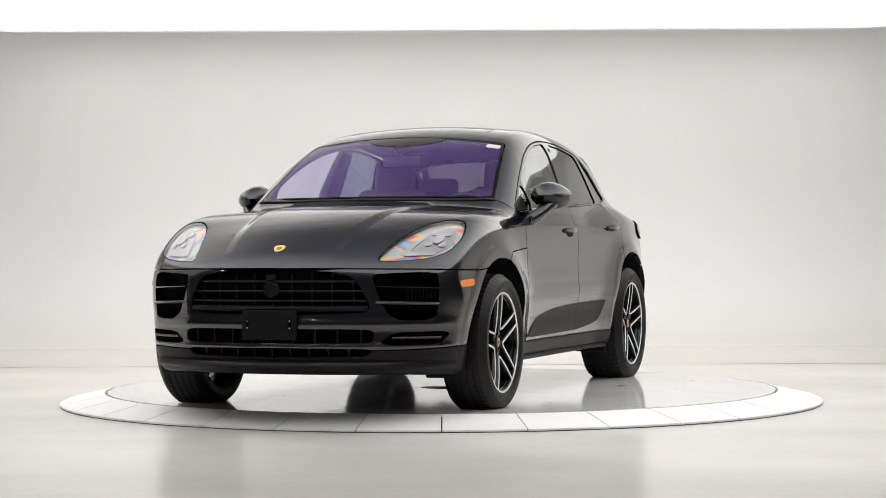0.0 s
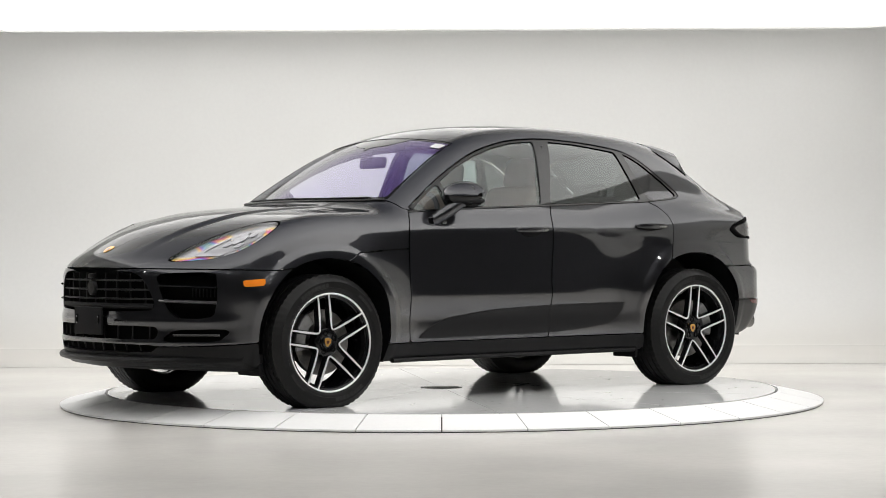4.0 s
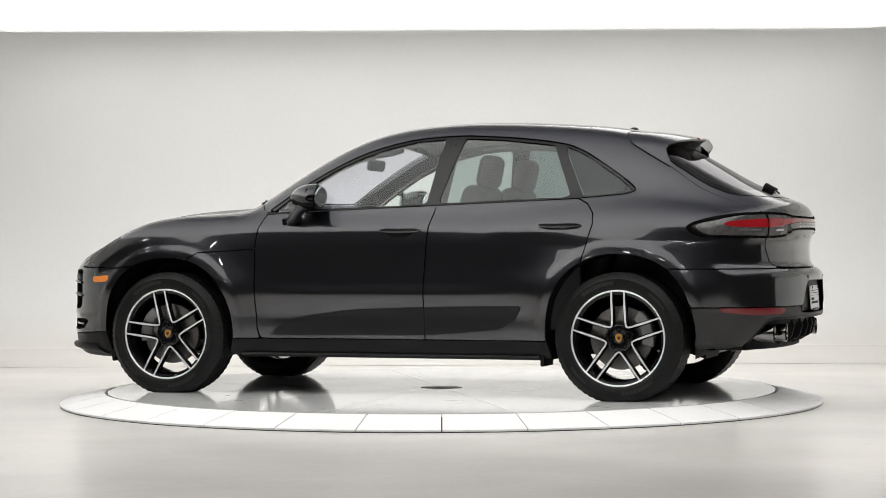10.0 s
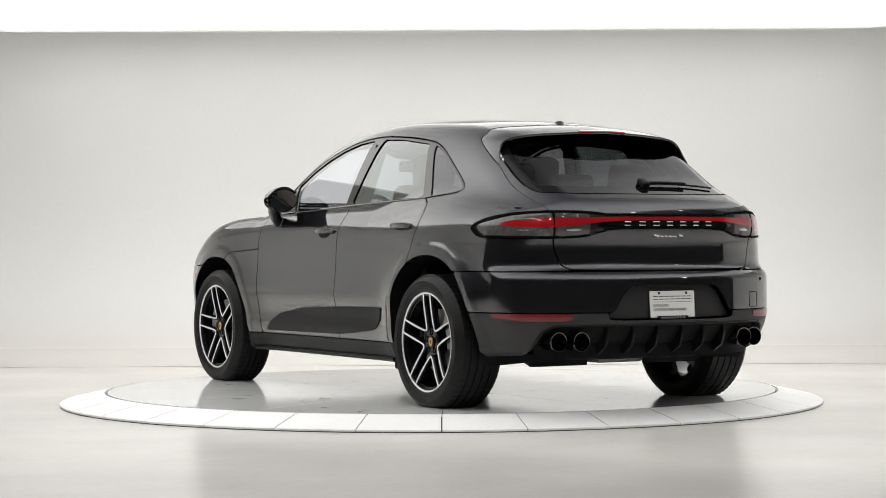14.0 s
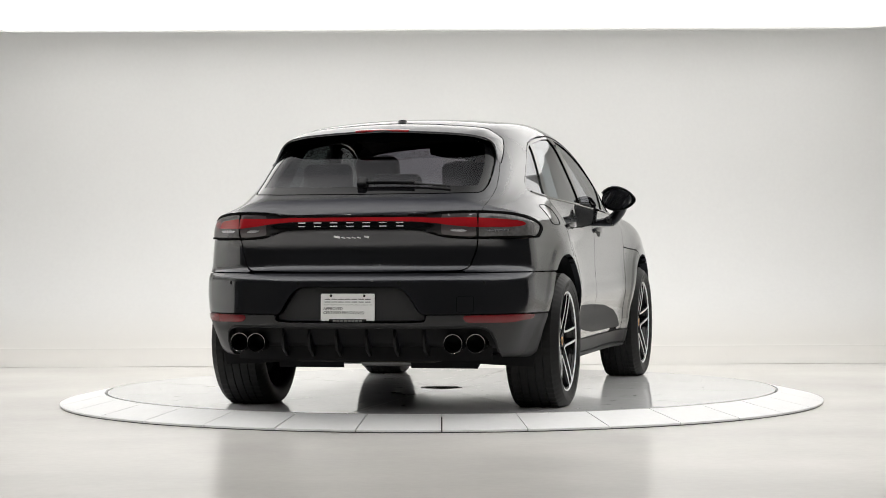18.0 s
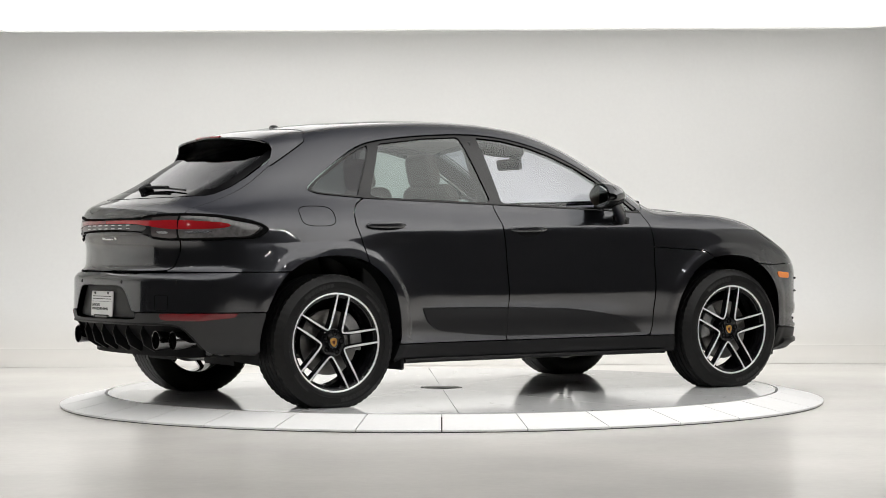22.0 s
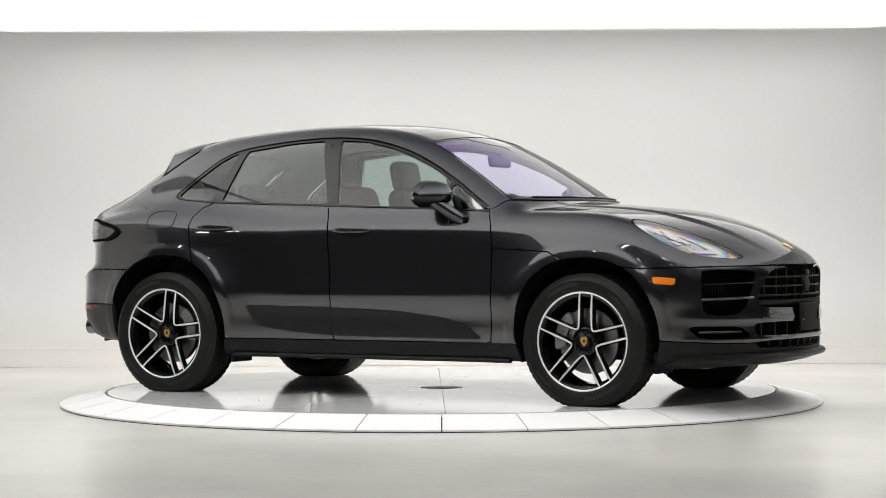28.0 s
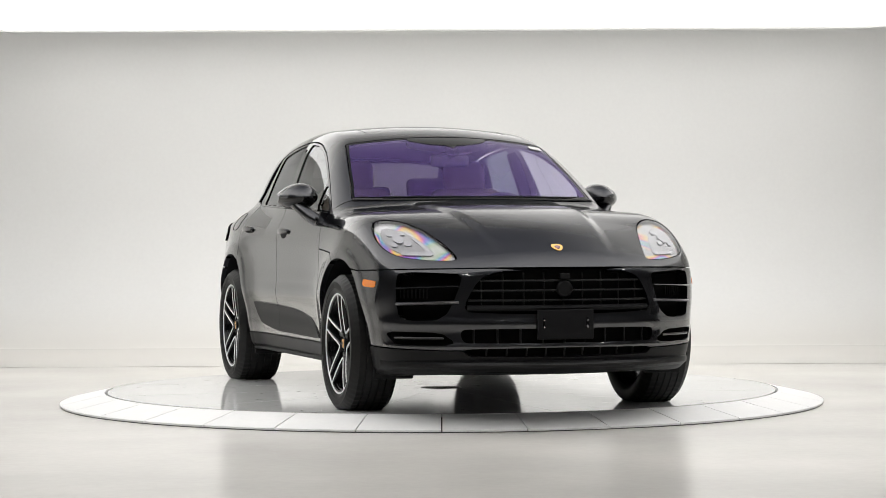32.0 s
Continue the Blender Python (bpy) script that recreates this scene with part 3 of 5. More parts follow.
def skin():
    """Half of the outer skin, y > 0, as points, normals and triangles."""
    hx, hy, z0, z1 = 2.2, 0.85, 0.25, 1.45

    def lin(a, b, n):
        return np.linspace(a, b, n + 1)
    grids = []
    NX, NY, NZ = 400, 72, 110
    X, Z = np.meshgrid(lin(-hx, hx, NX), lin(z0, z1, NZ), indexing="ij")
    grids.append((X, np.full_like(X, hy), Z, False))
    X, Y = np.meshgrid(lin(-hx, hx, NX), lin(0, hy, NY), indexing="ij")
    grids.append((X, Y, np.full_like(X, z1), True))
    grids.append((X, Y, np.full_like(X, z0), False))
    Y, Z = np.meshgrid(lin(0, hy, NY), lin(z0, z1, NZ), indexing="ij")
    grids.append((np.full_like(Y, -hx), Y, Z, False))
    grids.append((np.full_like(Y, hx), Y, Z, True))
    V, T, base = [], [], 0
    for X, Y, Z, flip in grids:
        n, m = X.shape
        V.append(np.stack([X.ravel(), Y.ravel(), Z.ravel()], 1))
        i, j = np.meshgrid(np.arange(n - 1), np.arange(m - 1), indexing="ij")
        a = (i * m + j).ravel() + base
        b, c, d = a + m, a + m + 1, a + 1
        q = np.concatenate([np.stack([a, b, c], 1), np.stack([a, c, d], 1)])
        T.append(q if flip else q[:, ::-1])
        base += n * m
    V, T = np.concatenate(V), np.concatenate(T)
    s = np.stack([np.clip(V[:, 0], -1.75, 1.75) * 0.86, np.zeros(len(V)), np.full(len(V), 0.75)], 1)
    d = V - s
    lo, hi = np.full(len(V), 0.05), np.full(len(V), 2.2)
    for _ in range(26):
        mid = (lo + hi) / 2
        p = s + d * mid[:, None]
        f = body(p[:, 0], p[:, 1], p[:, 2])
        lo, hi = np.where(f < 0, mid, lo), np.where(f < 0, hi, mid)
    V = s + d * ((lo + hi) / 2)[:, None]
    e = 0.004
    N = np.stack([body(V[:, 0] + e, V[:, 1], V[:, 2]) - body(V[:, 0] - e, V[:, 1], V[:, 2]),
                  body(V[:, 0], V[:, 1] + e, V[:, 2]) - body(V[:, 0], V[:, 1] - e, V[:, 2]),
                  body(V[:, 0], V[:, 1], V[:, 2] + e) - body(V[:, 0], V[:, 1], V[:, 2] - e)], 1)
    N[V[:, 1] < 1e-6, 1] = 0
    N /= np.linalg.norm(N, axis=1)[:, None]
    return V, N, T


SV, SN, ST = skin()
SX, SY, SZ = SV[:, 0], SV[:, 1], SV[:, 2]


def side_z(outline):
    return inside(outline, SX, SZ)


def clip_skin(g, off=0.0):
    """The skin where g < 0, cut along g = 0."""
    V, N = SV + SN * off, SN
    gi = g < 0
    t = ST
    cnt = gi[t].sum(1)
    keep = t[cnt == 3]
    verts, norms = [V], [N]
    base, extra, nv, nn, memo = len(V), [], [], [], {}

    def cut(i, j):
        k = (min(i, j), max(i, j))
        if k not in memo:
            u = g[i] / (g[i] - g[j])
            nv.append(V[i] * (1 - u) + V[j] * u)
            q = N[i] * (1 - u) + N[j] * u
            nn.append(q / np.linalg.norm(q))
            memo[k] = base + len(nv) - 1
        return memo[k]
    for tri in t[(cnt == 1) | (cnt == 2)]:
        out = []
        for a in range(3):
            i, j = tri[a], tri[(a + 1) % 3]
            if gi[i]:
                out.append(i)
            if gi[i] != gi[j]:
                out.append(cut(i, j))
        for a in range(1, len(out) - 1):
            extra.append((out[0], out[a], out[a + 1]))
    T = np.concatenate([keep, np.array(extra, int).reshape(-1, 3)])
    V = np.concatenate([V, np.array(nv).reshape(-1, 3)])
    N = np.concatenate([N, np.array(nn).reshape(-1, 3)])
    used, inv = np.unique(T, return_inverse=True)
    return V[used], N[used], inv.reshape(-1, 3)


def panel(name, g, mat, parent, sides, gap=0.0036, off=0.0, lip=0.030, label="", bulge=0.0):
    """A piece of the skin with a turned-in edge. sides: +1, -1, or 0 for a piece across the middle."""
    V, N, T = clip_skin(g + gap, off)
    e = np.sort(np.concatenate([T[:, [0, 1]], T[:, [1, 2]], T[:, [2, 0]]]), 1)
    d = np.concatenate([T[:, [0, 1]], T[:, [1, 2]], T[:, [2, 0]]])
    key = e[:, 0].astype(np.int64) * len(V) + e[:, 1]
    _, first, count = np.unique(key, return_index=True, return_counts=True)
    rim = d[first[count == 1]]
    rim = rim[~((V[rim[:, 0], 1] < 1e-5) & (V[rim[:, 1], 1] < 1e-5))]
    # seams between the grids of the skin are no edges
    rk = {}
    for i, j in rim:
        a, b = tuple(np.round(V[i], 5)), tuple(np.round(V[j], 5))
        rk.setdefault((min(a, b), max(a, b)), []).append((i, j))
    rim = [v[0] for v in rk.values() if len(v) == 1]
    n = len(V)
    low = {}
    verts, faces = V.tolist(), T.tolist()
    fn = [N[i] for f in faces for i in f]
    nf = len(faces)
    for i, j in rim:
        for k in (i, j):
            if k not in low:
                low[k] = len(verts)
                verts.append((V[k] - N[k] * lip).tolist())
        q = (j, i, low[i], low[j])
        faces.append(q)
        u = np.cross(V[i] - V[j], -N[i])
        l = np.linalg.norm(u)
        u = u / l if l > 1e-9 else N[i]
        fn += [u] * 4
    if mat is not None and sides == 0:
        m = len(verts)
        verts2 = verts + [(v[0], -v[1], v[2]) for v in verts]
        faces2 = [tuple(f) for f in faces] + [tuple(i + m for i in f[::-1]) for f in faces]
        k, rev = 0, []
        for f in faces:
            seg = fn[k:k + len(f)]
            rev += [(a[0], -a[1], a[2]) for a in seg[::-1]]
            k += len(f)
        return mesh_object(name, verts2, faces2, mat, parent, label, normals=[tuple(a) for a in fn] + rev)
    if sides < 0:
        k, rev = 0, []
        for f in faces:
            seg = fn[k:k + len(f)]
            rev += [(a[0], -a[1], a[2]) for a in seg[::-1]]
            k += len(f)
        return mesh_object(name, [(v[0], -v[1], v[2]) for v in verts], [tuple(f[::-1]) for f in faces], mat, parent, label, normals=rev)
    return mesh_object(name, verts, faces, mat, parent, label, normals=[tuple(a) for a in fn])


car = tagged(new("car"), "dark grey metallic compact sport utility car with black trim", "car")
car.location = (0, 0, DISC_Z)

# outlines in side view (x, z), front view (y, z) and rear view (y, z)
DLO = rounded([(-0.80, 1.072), (-0.66, 1.172), (-0.545, 1.250), (-0.38, 1.345), (-0.214, 1.424), (-0.05, 1.475), (0.118, 1.511), (0.375, 1.529), (0.655, 1.513), (0.85, 1.494), (1.013, 1.470), (1.1, 1.443), (1.19, 1.398), (1.38, 1.268), (1.45, 1.212), (1.462, 1.192), (1.44, 1.178), (1.39, 1.170), (1.112, 1.147), (0.27, 1.116), (-0.413, 1.092)], 1)
PANE_A = rounded([(-0.735, 1.088), (-0.66, 1.146), (-0.53, 1.238), (-0.478, 1.098)], 1, 0.12)
PANE_F = rounded([(-0.50, 1.252), (-0.36, 1.335), (-0.2, 1.405), (-0.05, 1.455), (0.12, 1.492), (0.298, 1.506), (0.225, 1.126), (-0.41, 1.104), (-0.452, 1.106)], 1, 0.035)
PANE_R = rounded([(0.424, 1.507), (0.65, 1.495), (0.965, 1.457), (1.085, 1.160), (0.305, 1.130)], 1, 0.035)
PANE_Q = rounded([(1.035, 1.448), (1.10, 1.424), (1.18, 1.382), (1.36, 1.258), (1.425, 1.206), (1.432, 1.194), (1.39, 1.182), (1.19, 1.166), (1.165, 1.168)], 1, 0.12)
DOOR_F = np.array([(-0.775, 1.079), (-0.815, 0.99), (-0.829, 0.9), (-0.831, 0.667), (-0.822, 0.40), (-0.812, 0.345), (-0.79, 0.332), (0.234, 0.332), (0.236, 0.667), (0.25, 0.85), (0.263, 0.995), (0.296, 1.118), (-0.41, 1.094)])
DOOR_R = np.array([(0.236, 0.667), (0.234, 0.332), (0.99, 0.332), (1.03, 0.47), (1.125, 0.63), (1.185, 0.765), (1.215, 0.87), (1.25, 1.0), (1.242, 1.06), (1.20, 1.115), (1.13, 1.15), (1.112, 1.149), (0.296, 1.118), (0.263, 0.995), (0.25, 0.85)])
HEAD = rounded([(0.520, 0.815), (0.530, 0.850), (0.562, 0.910), (0.612, 0.968), (0.672, 1.004), (0.750, 1.020), (0.818, 1.006), (0.848, 0.960), (0.850, 0.900), (0.826, 0.852), (0.778, 0.824), (0.710, 0.812), (0.626, 0.804), (0.545, 0.803)], 1)
LAMP_MODULE = rounded([(0.605, 0.842), (0.632, 0.905), (0.690, 0.962), (0.765, 0.992), (0.815, 0.970), (0.826, 0.915), (0.800, 0.865), (0.700, 0.836)], 1)
LAMP_L = rounded([(0.612, 0.838), (0.640, 0.900), (0.668, 0.940), (0.682, 0.930), (0.658, 0.893), (0.642, 0.856), (0.770, 0.856), (0.762, 0.841)], 1, 0.12)
GRILLE = rounded([(0.0, 0.752), (0.30, 0.748), (0.385, 0.735), (0.44, 0.70), (0.49, 0.61), (0.506, 0.556), (0.47, 0.54), (0.0, 0.530), (-0.2, 0.53), (-0.2, 0.752)], 1)
INTAKE = rounded([(0.52, 0.732), (0.62, 0.738), (0.745, 0.741), (0.800, 0.735), (0.808, 0.68), (0.808, 0.60), (0.795, 0.512), (0.74, 0.500), (0.64, 0.503), (0.59, 0.535), (0.56, 0.60), (0.535, 0.67)], 1, 0.15)
LOWER = rounded([(-0.2, 0.453), (0.0, 0.453), (0.49, 0.452), (0.525, 0.442), (0.515, 0.392), (0.48, 0.386), (0.0, 0.386), (-0.2, 0.386)], 1)
SLOT = rounded([(-0.2, 0.356), (0.0, 0.356), (0.45, 0.351), (0.515, 0.347), (0.49, 0.320), (0.45, 0.316), (0.0, 0.311), (-0.2, 0.311)], 1)
FOG = rounded([(0.555, 0.386), (0.62, 0.433), (0.83, 0.438), (0.845, 0.425), (0.81, 0.376), (0.60, 0.374)], 1, 0.15)
TAIL = rounded([(-0.2, 1.036), (0.0, 1.036), (0.36, 1.038), (0.46, 1.054), (0.64, 1.060), (0.78, 1.052), (0.86, 1.030), (0.905, 0.995), (0.905, 0.935), (0.89, 0.917), (0.64, 0.915), (0.50, 0.920), (0.43, 0.940), (0.35, 0.965), (0.0, 0.967), (-0.2, 0.967)], 1)
TAIL_SIDE = rounded([(1.775, 0.976), (1.83, 1.010), (2.0, 1.047), (2.2, 1.066), (2.6, 1.08), (2.6, 0.90), (1.9, 0.914), (1.85, 0.925), (1.80, 0.95)], 1)
RECESS = rounded([(-0.2, 0.667), (0.0, 0.667), (0.245, 0.667), (0.285, 0.654), (0.325, 0.612), (0.372, 0.533), (0.40, 0.524), (0.40, 0.488), (-0.2, 0.488)], 2, 0.15)
DIFFUSER = rounded([(-0.2, 0.462), (0.0, 0.462), (0.41, 0.462), (0.665, 0.461), (0.708, 0.440), (0.728, 0.398), (0.732, 0.33), (0.72, 0.22), (0.0, 0.22), (-0.2, 0.22)], 2, 0.2)
REFLECT = rounded([(0.575, 0.522), (0.80, 0.524), (0.90, 0.524), (0.885, 0.500), (0.80, 0.483), (0.60, 0.486)], 1, 0.1)
MARKER = rounded([(-1.93, 0.699), (-1.805, 0.708), (-1.810, 0.670), (-1.92, 0.664)], 1, 0.1)
BLADE_SIDE = rounded([(-0.752, 0.352), (-0.735, 0.372), (-0.671, 0.42), (-0.54, 0.468), (-0.21, 0.507), (0.234, 0.524), (0.80, 0.532), (0.83, 0.528), (0.788, 0.453), (0.706, 0.397), (0.444, 0.371), (0.234, 0.358)], 1, 0.12)
RED_BAR = rounded([(-0.2, 1.027), (0.0, 1.027), (0.30, 1.027), (0.44, 1.022), (0.64, 1.025), (0.80, 1.012), (0.85, 1.000), (0.85, 0.984), (0.80, 0.975), (0.64, 0.973), (0.52, 0.984), (0.44, 0.996), (0.30, 1.007), (0.0, 1.008), (-0.2, 1.008)], 1)
CLEAR_BAR = rounded([(0.49, 0.965), (0.60, 0.967), (0.60, 0.953), (0.49, 0.953)], 1)
CLEAR_BAR_SIDE = rounded([(0.665, 0.965), (0.80, 0.966), (0.80, 0.953), (0.665, 0.952)], 1)
BLACK_BAR = rounded([(-0.2, 1.003), (0.0, 1.003), (0.36, 1.002), (0.46, 0.985), (0.38, 0.962), (0.30, 0.970), (0.0, 0.970), (-0.2, 0.970)], 1)
GATE = rounded([(-0.2, 1.56), (0.0, 1.56), (0.57, 1.52), (0.615, 1.42), (0.648, 1.30), (0.668, 1.18), (0.668, 1.10), (0.655, 1.04), (0.635, 0.86), (0.603, 0.77), (0.56, 0.748), (0.0, 0.744), (-0.2, 0.744)], 2, 0.15)
REAR_GLASS = rounded([(-0.2, 1.150), (0.0, 1.150), (0.60, 1.153), (0.632, 1.172), (0.628, 1.30), (0.598, 1.41), (0.555, 1.49), (0.0, 1.53), (-0.2, 1.53)], 1)


def build_skin():
    front, rear = SX < -1.2, SX > 1.2
    far = 1.0
    arch = np.where((SZ < 0.95) & (SY > 0.5), (1 - arch_r(SX, SZ)) * 0.43, -far)      # > 0 inside the arch
    bottom = 0.245 - SZ
    dlo = np.where((SY > 0.5) & (SZ > 1.03), side_z(DLO), far)
    f_yz = lambda o: np.where(front & (SX < -1.45), inside(o, SY, SZ), far)
    r_yz = lambda o: np.where(rear & (SX > 1.55), inside(o, SY, SZ), far)
    head, grille, intake, lower, slot, fog = (f_yz(o) for o in (HEAD, GRILLE, INTAKE, LOWER, SLOT, FOG))
    tail, gate, glass_r = r_yz(TAIL), r_yz(GATE), r_yz(REAR_GLASS)
    tail = np.maximum(tail, inside(TAIL_SIDE, SX, SZ))
    base = -1.045 + 0.36 * SY ** 2                      # foot of the windscreen in plan
    header = -0.31 + 0.10 * SY ** 2
    pillar = 0.725 - 0.20 * (SX + 0.85)
    screen = np.maximum.reduce([base + 0.02 - SX, SX - header, SY - pillar, 1.06 - SZ])
    hood_low = np.interp(SX, [-2.5, -1.78, -1.72, -1.32, -1.27, -1.195, -0.83], [0.770, 0.752, 0.752, 0.79, 0.80, 0.843, 0.864])
    door_edge = np.interp(SZ, [0.3, 0.345, 0.40, 0.667, 0.9, 0.99, 1.079, 1.11], [-0.80, -0.812, -0.822, -0.831, -0.829, -0.815, -0.775, -0.76])
    behind = np.where(SZ > 1.05, np.maximum(SX - base, SX - np.maximum(door_edge, base)), SX - door_edge)
    behind = np.where(SZ > 1.09, SX - base, SX - np.where(SZ > 1.06, np.minimum(door_edge, base + (1.09 - SZ) * 10), door_edge))
    hood = np.maximum.reduce([behind, hood_low - SZ, arch, -head])
    bumper_f = np.maximum.reduce([SX + 1.45, SZ - hood_low, arch, -grille, -intake, -lower, -slot, -fog, 0.345 - SZ + 0.05 * np.clip(SX + 2.2, 0, 1)])
    lip_f = np.maximum.reduce([SX + 1.45, SZ - 0.345 - 0.05 * np.clip(SX + 2.2, 0, 1) * 1.0, arch, -slot, -lower])
    wing = np.maximum.reduce([SX - door_edge, -1.40 - SX, SZ - hood_low, arch, 0.332 - SZ])
    door_f, door_r = np.maximum(side_z(DOOR_F), -dlo), np.maximum.reduce([side_z(DOOR_R), -dlo, arch])
    door_f, door_r = (np.where(SY > 0.5, d, far) for d in (door_f, door_r))
    sill = np.maximum.reduce([SZ - 0.332, arch, -1.2 - SX, SX - 1.2, 0.23 - SZ + 0 * SX])
    bumper_r = np.maximum.reduce([1.5 - SX, SZ - 0.742, arch, -gate, 0.527 - SZ, -r_yz(RECESS)])
    valance = np.maximum.reduce([1.5 - SX, SZ - 0.527, arch, -r_yz(RECESS), -r_yz(DIFFUSER)])
    tailgate = np.maximum.reduce([gate, -tail, -glass_r, 1.58 - SX])
    # what is left: roof, pillars, quarter panels
    shell = np.maximum.reduce([-np.maximum.reduce([SY - 0.44 - 0.02 * SX, -0.12 + 0.08 * SY ** 2 - SX, SX - 1.12, 1.3 - SZ]), -behind, -dlo, -screen, -glass_r, -gate, -tail, arch, -np.where(SY > 0.5, side_z(DOOR_F), far), -np.where(SY > 0.5, side_z(DOOR_R), far),
                               np.where(SX > 1.5, 0.742 - SZ, np.where(SX < 0.9, 0.332 - SZ, -far)), np.where((SX < 0.25), 1.0 - SZ, -far), 0.332 - SZ])
    shut = np.where((SZ > 1.0) & (SX > 1.5), 0.0027, 0.0)
    shell = np.where(np.abs(shell + gate) < 1e-9, shell - shut, shell)
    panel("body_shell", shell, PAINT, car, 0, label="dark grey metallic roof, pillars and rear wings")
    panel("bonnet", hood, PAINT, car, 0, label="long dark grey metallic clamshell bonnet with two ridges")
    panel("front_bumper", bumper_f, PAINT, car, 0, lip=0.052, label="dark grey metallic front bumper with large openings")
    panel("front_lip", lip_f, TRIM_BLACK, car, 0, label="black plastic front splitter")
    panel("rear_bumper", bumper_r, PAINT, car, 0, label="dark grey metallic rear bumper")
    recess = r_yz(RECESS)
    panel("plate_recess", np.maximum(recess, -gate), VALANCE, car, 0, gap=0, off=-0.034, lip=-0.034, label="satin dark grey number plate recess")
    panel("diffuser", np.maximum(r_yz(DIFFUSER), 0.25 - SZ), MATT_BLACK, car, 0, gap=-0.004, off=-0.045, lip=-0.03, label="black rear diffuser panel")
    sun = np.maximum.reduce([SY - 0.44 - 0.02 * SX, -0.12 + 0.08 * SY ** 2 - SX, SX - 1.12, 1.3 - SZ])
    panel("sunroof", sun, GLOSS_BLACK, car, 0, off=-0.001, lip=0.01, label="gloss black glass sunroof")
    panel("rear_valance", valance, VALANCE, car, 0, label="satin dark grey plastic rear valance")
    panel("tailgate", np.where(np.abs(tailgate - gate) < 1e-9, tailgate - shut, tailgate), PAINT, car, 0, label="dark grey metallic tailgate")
    panel("windscreen", screen, SCREEN_GLASS, car, 0, off=-0.004, lip=0.005, label="windscreen glass with a violet sheen")
    panel("screen_border", np.maximum(screen, -(screen + 0.020)), GLOSS_BLACK, car, 0, off=-0.0025, lip=0.0001, label="black printed border of the windscreen")
    # added black sheet on the glass, hides the violet reflection over the pod
    reach = 0.338 + 0.095 * np.clip(1 - (SY / 0.25) ** 2.5, 0, 1) + 0.045 * np.clip(1 - SY / 0.035, 0, 1)
    panel("sensor_cover_sheet", np.maximum.reduce([screen + 0.016, -reach - SX, SY - 0.245]), GLOSS_BLACK, car, 0, gap=0.0, off=-0.0022, lip=0.0001, label="black sheet added on the glass where the sensor housing shows")
    panel("rear_window", glass_r, DARK_GLASS, car, 0, off=-0.004, lip=0.005, label="dark tinted rear window")
    panel("rear_window_border", np.maximum(glass_r, -(glass_r + 0.045)), GLOSS_BLACK, car, 0, off=-0.0025, lip=0.0001, label="black printed border of the rear window")
    lamp = panel("tail_light", tail, LAMP_BODY, car, 0, off=0.003, lip=0.02, label="full-width smoked tail light band")
    panel("tail_light_edge", np.maximum(tail, -(tail + 0.011)), DARK_VOID, lamp, 0, gap=0.0, off=0.007, lip=0.02, label="gloss black tail light surround")
    outer = np.maximum.reduce([tail + 0.013, 0.648 - SY])
    inner = np.maximum.reduce([tail + 0.013, SY - 0.636, 0.47 - SY])
    for s in (-1, 1):
        panel("clear_lamp_end", outer, LAMP_CLEAR, lamp, s, gap=0.0, off=0.0045, lip=0.005, label="clear silvery end of the tail light")
        panel("smoked_lamp_part", inner, LAMP_SMOKE, lamp, s, gap=0.0, off=0.0045, lip=0.005, label="smoked inner part of the tail light")
        panel("lamp_seam", np.maximum.reduce([tail, np.abs(SY - 0.642) - 0.0035]), DARK_VOID, lamp, s, gap=0.0, off=0.0075, lip=0.006)
        for outline in (CLEAR_BAR, CLEAR_BAR_SIDE):
            panel("reversing_lens", np.maximum(r_yz(outline), -r_yz(RED_BAR)), LAMP_SILVER, lamp, s, gap=0.0, off=0.006, lip=0.005, label="pale reversing light strip")
    panel("red_light_bar", np.maximum(r_yz(RED_BAR), tail + 0.010), RED_LENS, lamp, 0, gap=0.0, off=0.0065, lip=0.006, label="glossy red light bar across the tail")
    panel("letter_strip", r_yz(BLACK_BAR), GLOSS_BLACK, lamp, 0, gap=0.0, off=0.006, lip=0.006, label="gloss black strip behind chrome letters")
    for s in (-1, 1):
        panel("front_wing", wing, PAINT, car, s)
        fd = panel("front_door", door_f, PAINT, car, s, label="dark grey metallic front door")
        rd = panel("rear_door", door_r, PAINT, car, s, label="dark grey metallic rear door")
        panel("sill", sill, TRIM_BLACK, car, s, label="satin black side sill")
        pa, pf, pr, pq = (np.where((SY > 0.5) & (SZ > 1.05), side_z(o), far) for o in (PANE_A, PANE_F, PANE_R, PANE_Q))
        panel("window_frame", np.maximum.reduce([dlo, -pa, -pf, -pr, -pq]), GLOSS_BLACK, car, s, off=-0.003, label="black window surround")
        panel("quarter_light", pa, CLEAR_GLASS, fd, s, gap=-0.002, off=-0.010, lip=0.004)
        panel("front_window", pf, CLEAR_GLASS, fd, s, gap=-0.002, off=-0.010, lip=0.004, label="clear front side window")
        panel("rear_side_window", pr, TINT_GLASS, rd, s, gap=-0.002, off=-0.010, lip=0.004, label="tinted rear side window")
        panel("rear_quarter_window", pq, QUARTER_GLASS, car, s, gap=-0.002, off=-0.010, lip=0.004, label="dark rear quarter window")
        bl = np.where(SY > 0.6, side_z(BLADE_SIDE), far)
        panel("side_blade", np.maximum(bl, SX - 0.235), BLADE, fd, s, gap=0.001, off=0.006, lip=0.008, label="matt dark plastic side blade")
        panel("side_blade", np.maximum(bl, 0.235 - SX), BLADE, rd, s, gap=0.001, off=0.006, lip=0.008, label="matt dark plastic side blade")
